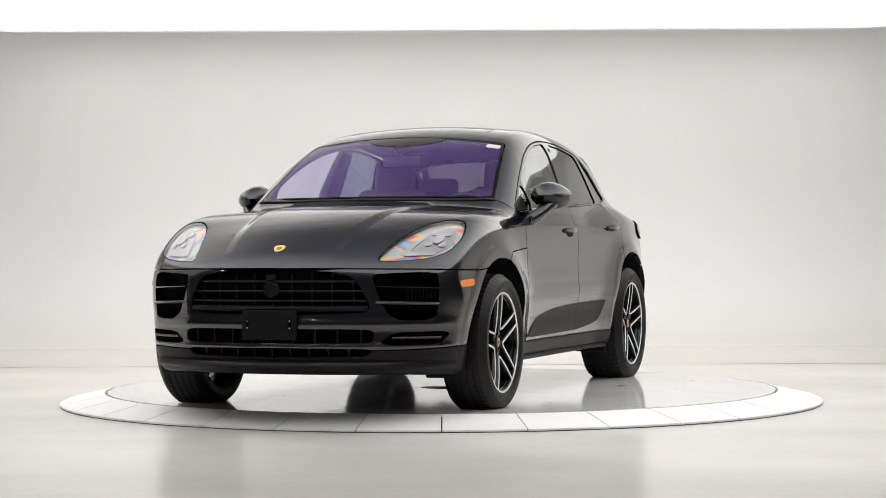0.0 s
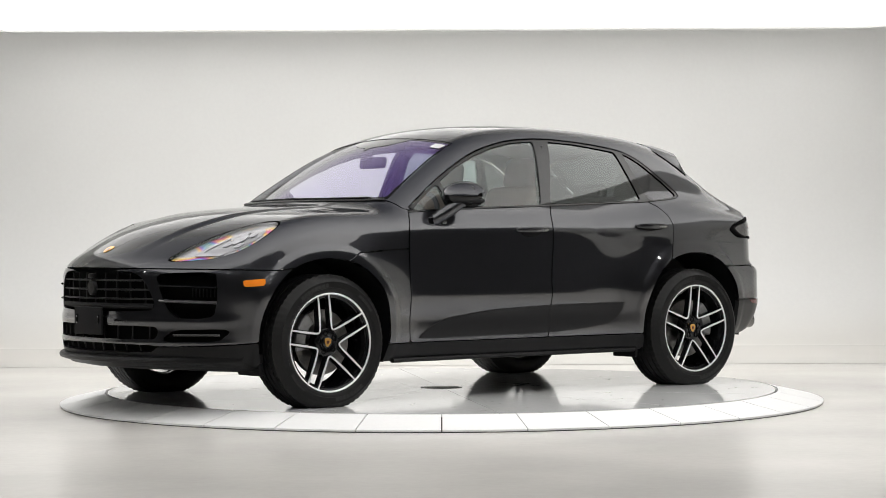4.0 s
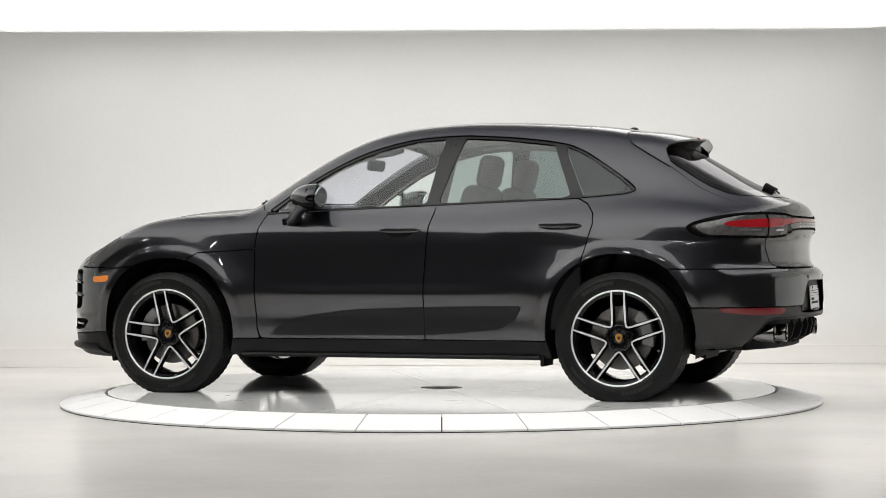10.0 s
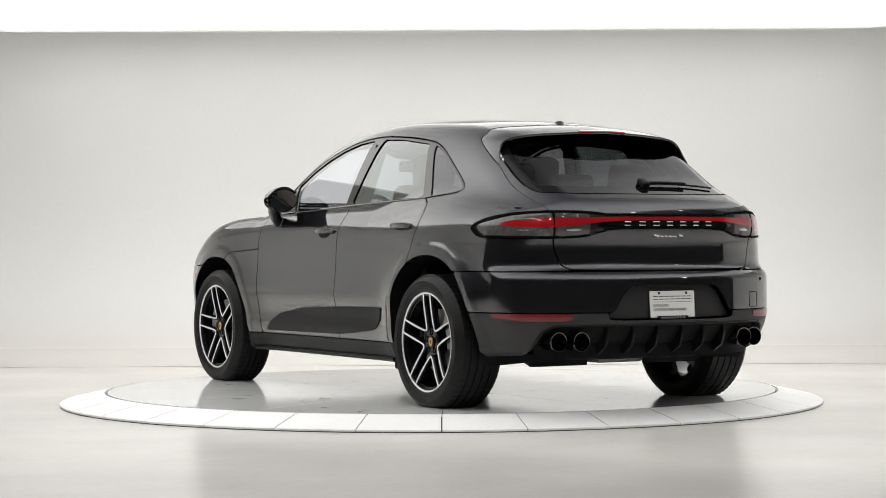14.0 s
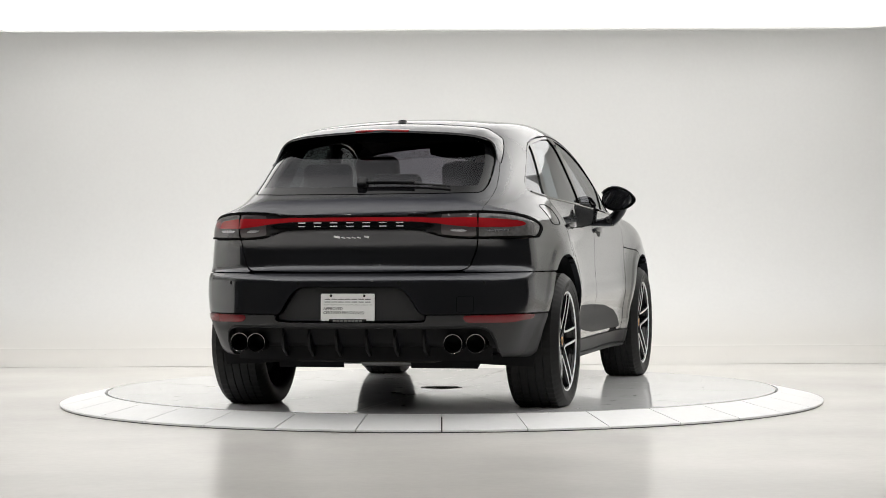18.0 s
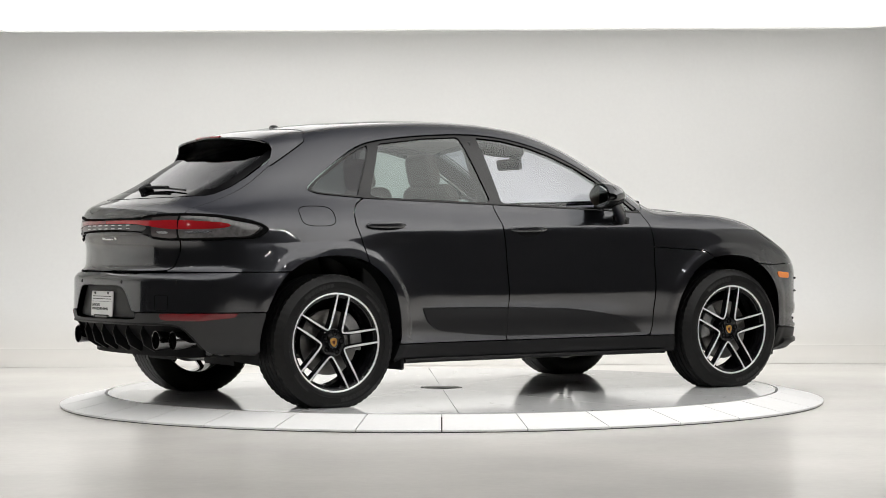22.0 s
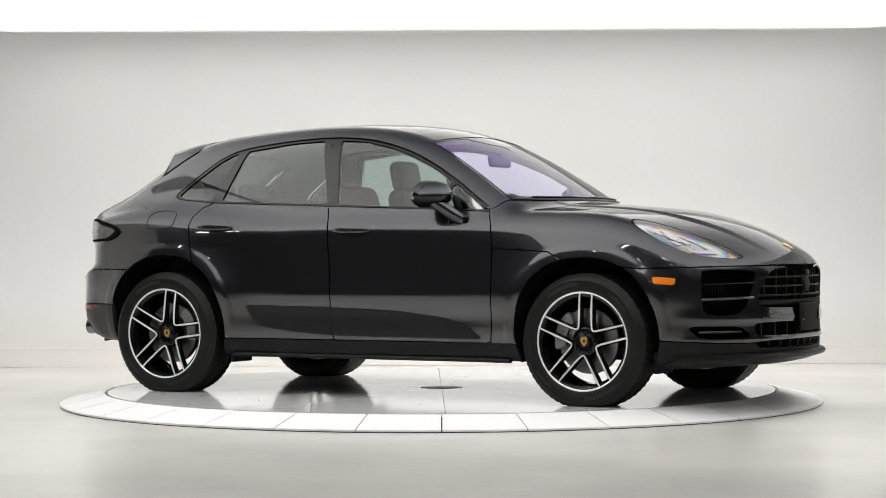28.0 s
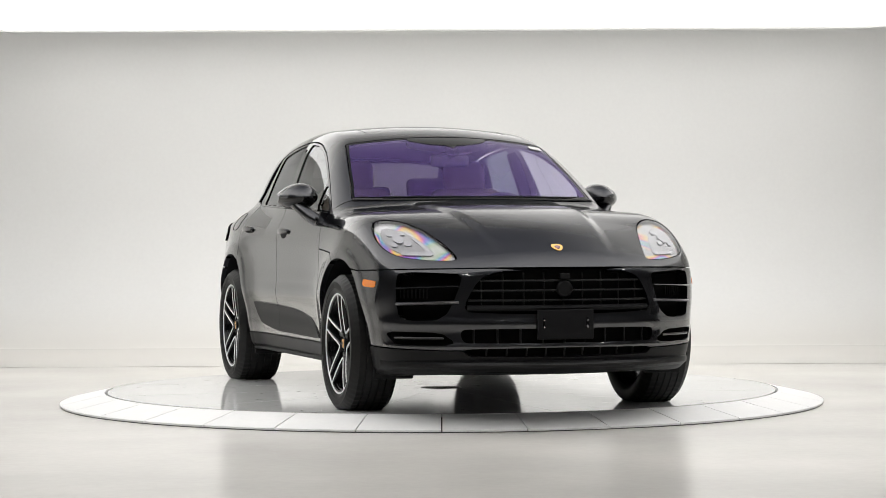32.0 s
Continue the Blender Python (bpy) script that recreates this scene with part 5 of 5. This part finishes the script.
    part("rear_wiper_hub", box_bm(0.07, 0.05, 0.04, pose(hub.x, hub.y, hub.z, 0, 30, 0), 0.012, 3), MATT_BLACK, car, "black rear wiper pivot")
    def wiper_line(y0, y1, lift, back):
        line = []
        for k in range(9):
            y = y0 + (y1 - y0) * k / 8
            x = x0 + 0.012 - 0.05 * y - back
            line.append((x, y, top_z(x, y) + lift))
        return line
    part("rear_wiper_arm", tube(wiper_line(0.0, 0.28, 0.019, 0.006), 0.010, 8, flat=0.8), MATT_BLACK, car, "black rear wiper arm")
    part("rear_wiper_blade", tube(wiper_line(0.03, 0.47, 0.009, 0.012), 0.0055, 6), RUBBER, car, "thin black rear wiper blade")
    # tail lettering as plain chrome blocks, and the model script as slanted strokes
    for k in range(7):
        y = -0.262 + 0.524 * k / 6
        x = rear_x(y, 0.987) + 0.009
        for dz in (-0.0092, 0.0092):
            part("letter_bar", box_bm(0.004, 0.040, 0.0048, pose(x - 0.003, y, 0.991 + dz), 0.0012, 1), MACHINED, car, "slim chrome letter bar")
    for k, (y, w, h) in enumerate(((-0.075, 0.030, 0.026), (-0.040, 0.020, 0.015), (-0.012, 0.020, 0.015), (0.016, 0.020, 0.015), (0.044, 0.020, 0.015), (0.084, 0.024, 0.026))):
        x = rear_x(y, 0.925) + 0.002
        part("script_bar", box_bm(0.003, w * 1.15, h * 0.40, pose(x, y, 0.917 + h * 0.4, -12, 0, 0), 0.002, 2), MACHINED, car, "slanted chrome script bar")
    # plate
    px = rear_x(0, 0.56) - 0.024
    plate = part("show_plate", box_bm(0.006, 0.288, 0.140, pose(px, -0.006, 0.566, 0, -3, 0), 0.006, 2), WHITE_PLASTIC, car, "white dealer show plate")
    face = px + 0.0036
    tilt = pose(face, -0.006, 0.566, 0, -3, 0) @ Matrix(((0, 0, 1, 0), (1, 0, 0, 0), (0, 1, 0, 0), (0, 0, 0, 1)))
    for k in range(7):
        for dz in (-0.0072, 0.0072):
            part("plate_bar", box_bm(0.030, 0.004, 0.001, tilt @ pose(-0.108 + 0.036 * k, 0.034 + dz, 0)), INK, plate, "slim black letter bar", smooth=False)
    part("plate_rule", box_bm(0.26, 0.0016, 0.001, tilt @ pose(0, 0.012, 0)), INK, plate, smooth=False)
    words("APPROVED", 0.021, tilt @ Matrix.Translation((-0.130, -0.008, 0.0)), INK, plate, "plate_words")
    words("CERTIFIED PRE-OWNED", 0.0205, tilt @ Matrix.Translation((-0.130, -0.029, 0.0)), INK, plate, "plate_words")
    part("plate_frame_foot", box_bm(0.012, 0.20, 0.022, pose(px + 0.003, -0.006, 0.494), 0.003), TRIM_BLACK, plate, "black plate frame foot")
    for k in range(8):
        part("frame_block", box_bm(0.002, 0.016, 0.010, pose(px + 0.0098, -0.076 + 0.02 * k, 0.495)), ALLOY, plate, "pale block letter shape", smooth=False)
    for y in (-0.095, 0.083):
        b = lathe([(0.001, 0.004), (0.006, 0.003), (0.007, 0.0)], 12)
        bmesh.ops.transform(b, matrix=Matrix.Translation((face, y, 0.625)) @ pose(0, 0, 0, 0, 0, -90), verts=b.verts)
        part("plate_screw", b, TRIM_BLACK, plate)
    # parking sensors and towing eye cover
    for y in (-0.68, -0.27, 0.27, 0.68):
        x = rear_x(y, 0.690)
        b = lathe([(0.001, -0.0012), (0.010, -0.001), (0.011, 0.003)], 16)
        bmesh.ops.transform(b, matrix=Matrix.Translation((x, y, 0.690)) @ pose(0, 0, 0, 0, 0, 90), verts=b.verts)
        part("parking_sensor", b, TRIM_BLACK, car)
    loop = []
    for y, z in ((0.555, 0.545), (0.555, 0.615), (0.565, 0.622), (0.625, 0.622), (0.635, 0.615), (0.635, 0.545), (0.625, 0.540), (0.565, 0.540)):
        loop.append((rear_x(y, z) + 0.0002, y, z))
    part("towing_eye_seam", tube(loop, 0.0015, 5, closed=True), DARK_VOID, car, "thin seam of a square towing eye cover")
    # exhausts, diffuser rim and fins
    for s in (-1, 1):
        for y in (0.530, 0.638):
            x = rear_x(y, 0.40) + 0.010
            b = lathe([(0.030, -0.20), (0.042, -0.16), (0.0485, -0.02), (0.0505, -0.004), (0.0500, 0.002), (0.0465, 0.001), (0.0445, -0.01), (0.043, -0.15), (0.001, -0.16)], 40)
            bmesh.ops.transform(b, matrix=Matrix.Translation((x, s * y, 0.377)) @ pose(0, 0, 0, 0, 0, -90), verts=b.verts)
            tip = part("exhaust_tip", b, BLACK_CHROME, car, "dark chrome round exhaust tip")
            b = lathe([(0.0425, -0.012), (0.0415, -0.06), (0.040, -0.14), (0.001, -0.145)], 32)
            bmesh.ops.transform(b, matrix=Matrix.Translation((x, s * y, 0.377)) @ pose(0, 0, 0, 0, 0, -90), verts=b.verts)
            part("exhaust_bore", b, DARK_VOID, tip, "near-black bore")
            part("exhaust_pipe", tube([(x - 0.16, s * y, 0.372), (x - 0.26, s * (y - 0.06), 0.33), (x - 0.42, s * (y - 0.16), 0.305)], 0.034, 12), ALLOY, tip, "dull grey exhaust pipe")
    rim = [(-y, z) for y, z in ((0.730, 0.330), (0.726, 0.392), (0.712, 0.432), (0.690, 0.452), (0.655, 0.463), (0.54, 0.464), (0.40, 0.464), (0.2, 0.464))]
    rim = rim + [(0.0, 0.464)] + [(-y, z) for y, z in rim[::-1]]
    part("diffuser_rim", tube([(rear_x(y, z) - 0.001, y, z) for y, z in rim], 0.0075, 8), TRIM_BLACK, car, "rounded black rim of the diffuser")
    curtain("diffuser_backing", (-0.69, 0.69), 0.285, 0.455, 0.085, MATT_BLACK, 24, "black inner wall of the diffuser", end="rear")
    for y in (-0.38, -0.23, -0.08, 0.08, 0.23, 0.38):
        x = rear_x(y, 0.44)
        out = [(x - 0.06, 0.452), (x - 0.043, 0.45), (x - 0.030, 0.41), (x - 0.050, 0.345), (x - 0.12, 0.305), (x - 0.16, 0.32)]
        part("diffuser_fin", slab(out, y - 0.007, y + 0.007, "y", 0.002), TRIM_BLACK, car, "black diffuser fin")
    # underside
    part("underbody", joined(box_bm(1.86, 1.66, 0.03, pose(0, 0, 0.245), 0.01), box_bm(1.0, 1.08, 0.03, pose(-1.40, 0, 0.25), 0.01), box_bm(1.0, 1.06, 0.06, pose(1.38, 0, 0.300), 0.02)), MATT_BLACK, car, "black underbody tray")
    part("silencer", box_bm(0.36, 0.84, 0.14, pose(1.90, 0, 0.335), 0.062, 5), SOOTY, car, "dull brownish steel exhaust silencer")
    part("rear_crossmember", joined(box_bm(0.14, 0.92, 0.05, pose(1.62, 0, 0.262), 0.018, 3), box_bm(0.20, 0.30, 0.04, pose(1.70, 0.05, 0.252), 0.015, 3)), ALLOY, car, "grey rear axle crossmember")
    for s in (-1, 1):
        part("rear_suspension_arm", tube([(1.36, s * 0.30, 0.27), (1.42, s * 0.72, 0.285)], 0.028, 8), ALLOY, car, "grey suspension arm")
        part("front_suspension_arm", tube([(-1.40, s * 0.32, 0.27), (-1.42, s * 0.72, 0.275)], 0.028, 8), ALLOY, car, "grey suspension arm")


def cabin():
    def seat(x, y, m):
        root = new("front_seat")
        root.parent = car
        root.location = (x, y, 0.42)
        part("cushion", box_bm(0.52, 0.50, 0.15, pose(0, 0, 0.16, 0, -6, 0), 0.05, 4), m, root, "brown leather seat cushion")
        part("backrest", box_bm(0.14, 0.48, 0.66, pose(0.30, 0, 0.50, 0, 16, 0), 0.068, 6), m, root, "brown leather seat back")
        part("headrest", box_bm(0.10, 0.27, 0.20, pose(0.425, 0, 0.90, 0, 12, 0), 0.049, 6), m, root, "brown leather headrest")
        part("seat_base", box_bm(0.40, 0.42, 0.12, pose(0.02, 0, 0.04), 0.02), CABIN, root)
    seat(0.05, -0.37, LEATHER)
    seat(0.05, 0.37, LEATHER)
    bench = new("rear_bench")
    bench.parent = car
    bench.location = (0.92, 0, 0.45)
    part("cushion", box_bm(0.50, 1.26, 0.16, pose(0, 0, 0.15, 0, -5, 0), 0.05, 3), CABIN, bench)
    part("backrest", box_bm(0.14, 1.28, 0.58, pose(0.34, 0, 0.46, 0, 20, 0), 0.05, 3), CABIN, bench)
    for y, h in ((-0.40, 0.19), (0.0, 0.13), (0.40, 0.19)):
        part("headrest", box_bm(0.09, 0.28, h, pose(0.47, y, 0.70 + h / 2, 0, 14, 0), 0.04, 4), CABIN, bench)
    part("dashboard", box_bm(0.52, 1.46, 0.26, pose(-0.66, 0, 0.93, 0, 8, 0), 0.07, 4), CABIN, car, "black dashboard")
    part("instrument_hood", box_bm(0.18, 0.36, 0.10, pose(-0.50, -0.37, 1.075), 0.04, 4), CABIN, car)
    ring = [(-0.36 + 0.18 * math.sin(a) * math.sin(radians(24)), -0.37 + 0.185 * math.cos(a), 1.02 + 0.185 * math.sin(a) * math.cos(radians(24))) for a in np.linspace(0, 2 * math.pi, 37)[:-1]]
    wheel_ring = part("steering_wheel", tube(ring, 0.015, 10, closed=True), CABIN, car, "black steering wheel")
    part("wheel_boss", joined(box_bm(0.05, 0.13, 0.11, pose(-0.37, -0.37, 1.01, 0, -24, 0), 0.02, 3), box_bm(0.02, 0.34, 0.035, pose(-0.365, -0.37, 1.015, 0, -24, 0), 0.008)), CABIN, wheel_ring)
    part("centre_console", box_bm(1.1, 0.24, 0.30, pose(-0.05, 0, 0.56, 0, -6, 0), 0.04, 3), CABIN, car)
    part("cabin_floor", box_bm(2.5, 1.40, 0.03, pose(0.25, 0, 0.40)), CABIN, car, smooth=False)
    part("boot_cover", box_bm(0.75, 1.10, 0.02, pose(1.72, 0, 1.02), 0.006), CABIN, car, "black luggage cover")
    part("bulkhead", box_bm(0.04, 1.40, 0.72, pose(-0.92, 0, 0.68), 0.01), CABIN, car)
    part("boot_wall", box_bm(0.04, 1.06, 0.60, pose(2.08, 0, 0.68), 0.01), CABIN, car)
    for s in (-1, 1):
        part("door_card", box_bm(2.1, 0.04, 0.66, pose(0.10, s * 0.80, 0.72), 0.015), CABIN, car, "black door lining")
        part("boot_side", box_bm(0.85, 0.04, 0.62, pose(1.62, s * 0.55, 0.74), 0.015), CABIN, car)
        # inner faces of the pillars
        part("pillar_lining", tube([(0.30, s * 0.755, 1.12), (0.36, s * 0.66, 1.47)], 0.04, 8, flat=0.5), CABIN, car, "dark pillar lining")
    bm = bmesh.new()
    rows = []
    for i in range(15):
        x = -0.22 + 1.72 * i / 14
        rows.append([bm.verts.new((x, y, top_z(x, y) - 0.035)) for y in np.linspace(-0.60, 0.60, 9)])
    for p, q in zip(rows, rows[1:]):
        for j in range(8):
            bm.faces.new((p[j], p[j + 1], q[j + 1], q[j]))
    bmesh.ops.solidify(bm, geom=bm.faces[:], thickness=0.006)
    part("headliner", bm, HEADLINER, car, "pale cloth headliner")


nose()
flanks()
rear_end()
cabin()


# ---- wheels ----
HUB_UP = 0.354    # axle above the table


def wheel(fx, side, spin, width):
    """A tyre on a five twin-spoke rim, with brake disc and caliper; its outer face looks along side."""
    w = new("wheel")
    w.parent = car
    tagged(w, "black five twin-spoke alloy wheel with machined edges")
    R, hw = 0.372, width / 2
    prof = [(0.262, -hw + 0.02), (0.285, -hw + 0.004), (0.32, -hw), (0.350, -hw + 0.012), (0.366, -hw + 0.035)]
    nb = 5
    tread = 2 * (hw - 0.035)
    for k in range(nb):
        a = -hw + 0.035 + tread * k / nb
        b = a + tread / nb
        prof += [(R, a + 0.004), (R, b - 0.004)]
        if k < nb - 1:
            prof += [(R - 0.007, b - 0.003), (R - 0.007, b + 0.003)]
    prof += [(0.366, hw - 0.035), (0.350, hw - 0.012), (0.335, hw - 0.003), (0.333, hw - 0.0005), (0.322, hw), (0.300, hw - 0.001), (0.298, hw - 0.004), (0.289, hw - 0.005), (0.276, hw - 0.012), (0.270, hw - 0.02)]
    tyre_bm = lathe(prof, 180)
    for v in tyre_bm.verts:
        r = math.hypot(v.co.x, v.co.z)
        if r > 0.3645 and round(math.degrees(math.atan2(v.co.z, v.co.x)) / 2) % 3 == (0 if v.co.y > 0 else 1) and abs(v.co.y) > tread * 0.14:
            v.co.x *= 1 - 0.0045 / r
            v.co.z *= 1 - 0.0045 / r
    for v in tyre_bm.verts:
        # the loaded tyre stands flat on the table and bulges a little
        if v.co.z < -HUB_UP:
            v.co.y *= 1 + 0.35 * (-HUB_UP - v.co.z)
            v.co.z = -HUB_UP
    part("tyre", tyre_bm, RUBBER, w, "black tyre with grooved tread")
    for a0, n in ((52, 8), (232, 8), (128, 5), (308, 5)):
        for k in range(n):
            a = radians(a0 + 4.6 * k)
            part("sidewall_block", box_bm(0.021, 0.0022, 0.020 if n > 6 else 0.014, Matrix.Rotation(math.pi / 2 - a, 4, "Y") @ Matrix.Translation((0, hw - 0.0006, 0.312))), SIDEWALL, w, smooth=False)
    face = hw - 0.016
    part("rim", lathe([(0.258, -hw + 0.02), (0.240, -hw + 0.05), (0.236, 0.0), (0.238, face - 0.05), (0.244, face - 0.03), (0.2455, face - 0.018), (0.252, face - 0.016), (0.254, face - 0.006), (0.261, face - 0.003), (0.2725, face + 0.001), (0.2735, face - 0.008), (0.264, face - 0.02)], 96), RIM_BLACK, w, "gloss black rim barrel with stepped edge")
    part("rim_lip", lathe([(0.2615, face - 0.006), (0.2630, face + 0.0005), (0.2680, face + 0.0035), (0.2725, face + 0.002)], 96), MACHINED, w, "bright machined rim edge")
    # five hairpins: each runs from the rim in along one arm, round the hub and out along the next arm
    lean, near, bend = math.tan(radians(36)), 0.036 / math.sin(radians(36)), 0.017
    steps = 26
    line = []
    for j in range(steps + 1):
        u = -1 + 2 * j / steps
        q = 0.146 * math.copysign(abs(u) ** 1.25, u)
        line.append((near + math.sqrt((q / lean) ** 2 + bend * bend), q))
    for k in range(5):
        a = radians(spin + 36 + 72 * k)
        bm, em = bmesh.new(), bmesh.new()
        rows, erows = [], []
        for j, (p, q) in enumerate(line):
            p0, p1 = line[max(j - 1, 0)], line[min(j + 1, steps)]
            d = Vector((p1[0] - p0[0], p1[1] - p0[1])).normalized()
            out = Vector((d.y, -d.x)) if d.y > 0 else Vector((d.y, -d.x))
            r = math.hypot(p, q)
            t = min(max((r - 0.07) / 0.19, 0), 1)
            y = face - 0.002 - 0.026 * (1 - t) ** 1.5
            wide = 0.0042 + 0.0016 * (1 - abs(2 * t - 1))

            def at(o, dy, y=y, p=p, q=q, out=out):
                return (q + out.y * o, y + dy, p + out.x * o)
            rows.append([bm.verts.new(at(o, dy)) for o, dy in ((-0.0125, -0.036), (-0.0115, -0.010), (-0.0062, -0.0012), (0.0062, -0.0012), (0.0115, -0.010), (0.0125, -0.036))])
            erows.append([em.verts.new(at(o, dy)) for o, dy in ((-wide - 0.0008, -0.0014), (-wide, 0.0008), (wide, 0.0008), (wide + 0.0008, -0.0014))])
        for x, y in zip(rows, rows[1:]):
            for j in range(6):
                bm.faces.new((x[j], x[(j + 1) % 6], y[(j + 1) % 6], y[j]))
        for x, y in zip(erows, erows[1:]):
            for j in range(3):
                em.faces.new((x[j], x[j + 1], y[j + 1], y[j]))
        turn = Matrix.Rotation(math.pi / 2 - a, 4, "Y")
        for b, nm, mt, lb in ((bm, "spoke", RIM_BLACK, ""), (em, "spoke_edge", MACHINED, "bright machined spoke edge")):
            bmesh.ops.recalc_face_normals(b, faces=b.faces)
            bmesh.ops.transform(b, matrix=turn, verts=b.verts)
            part(nm, b, mt, w, lb)
    part("hub", lathe([(0.001, face - 0.036), (0.034, face - 0.036), (0.040, face - 0.033), (0.066, face - 0.032), (0.076, face - 0.036), (0.080, face - 0.060), (0.080, face - 0.09)], 48), RIM_BLACK, w)
    part("centre_cap", lathe([(0.001, face - 0.027), (0.026, face - 0.028), (0.031, face - 0.031), (0.032, face - 0.038)], 32), RIM_BLACK, w, "round centre cap")
    shield = rounded([(-0.021, 0.025), (0.021, 0.025), (0.021, -0.004), (0.0, -0.030), (-0.021, -0.004)], 2)
    badge = slab([tuple(p) for p in shield], face - 0.029, face - 0.0255)
    bmesh.ops.rotate(badge, cent=(0, 0, 0), matrix=Matrix.Rotation(radians(spin - 90), 3, "Y"), verts=badge.verts)
    part("badge", badge, GOLD, w, "gold shield badge")
    inner = slab([(0.42 * p[0], 0.42 * p[1]) for p in shield], face - 0.0256, face - 0.0245)
    bmesh.ops.rotate(inner, cent=(0, 0, 0), matrix=Matrix.Rotation(radians(spin - 90), 3, "Y"), verts=inner.verts)
    part("badge_centre", inner, BADGE_BROWN, w, "dark centre of the badge")
    for k in range(5):
        a = radians(spin + 72 * k)
        b = lathe([(0.001, face - 0.036), (0.0105, face - 0.036), (0.0115, face - 0.030), (0.0165, face - 0.0305), (0.0175, face - 0.034)], 16)
        bmesh.ops.translate(b, vec=(0.053 * math.cos(a), 0, 0.053 * math.sin(a)), verts=b.verts)
        part("wheel_bolt", b, DARK_VOID, w, "dark recessed wheel bolt")
    part("brake_disc", lathe([(0.07, face - 0.10), (0.09, face - 0.085), (0.178, face - 0.085), (0.180, face - 0.088), (0.180, face - 0.118), (0.07, face - 0.118)], 64), STEEL, w, "worn steel brake disc")
    out = []
    for k in range(9):
        a = radians((20 if fx < 0 else 160) - 35 + 70 * k / 8)
        out.append((0.195 * math.cos(a), 0.195 * math.sin(a)))
    for k in range(8, -1, -1):
        a = radians((20 if fx < 0 else 160) - 35 + 70 * k / 8)
        out.append((0.125 * math.cos(a), 0.125 * math.sin(a)))
    part("brake_caliper", slab(out, face - 0.13, face - 0.055, bevel=0.006), ALLOY, w, "grey brake caliper")
    return w


def wheels():
    for fx, s, spin, width, off in ((-HUB_X, -1, 80, 0.265, 0.836), (HUB_X, -1, 90, 0.295, 0.828), (-HUB_X, 1, 95, 0.265, 0.836), (HUB_X, 1, 101, 0.295, 0.828)):
        w = wheel(fx, s, spin, width)
        # the mesh's outer face looks along +y: turned about z for the other side
        w.matrix_basis = pose(fx, s * off, HUB_UP + 0.0005, 0, 0, 0 if s > 0 else 180)


wheels()


def motions():
    """The table turns and carries the car."""
    walk(disc, [(t, pose(0, 0, 0, 0, 0, a)) for t, a in TURN])
    walk(car, [(t, pose(0, 0, DISC_Z, 0, 0, a) @ Matrix.Translation((*AXIS, 0))) for t, a in TURN])


motions()
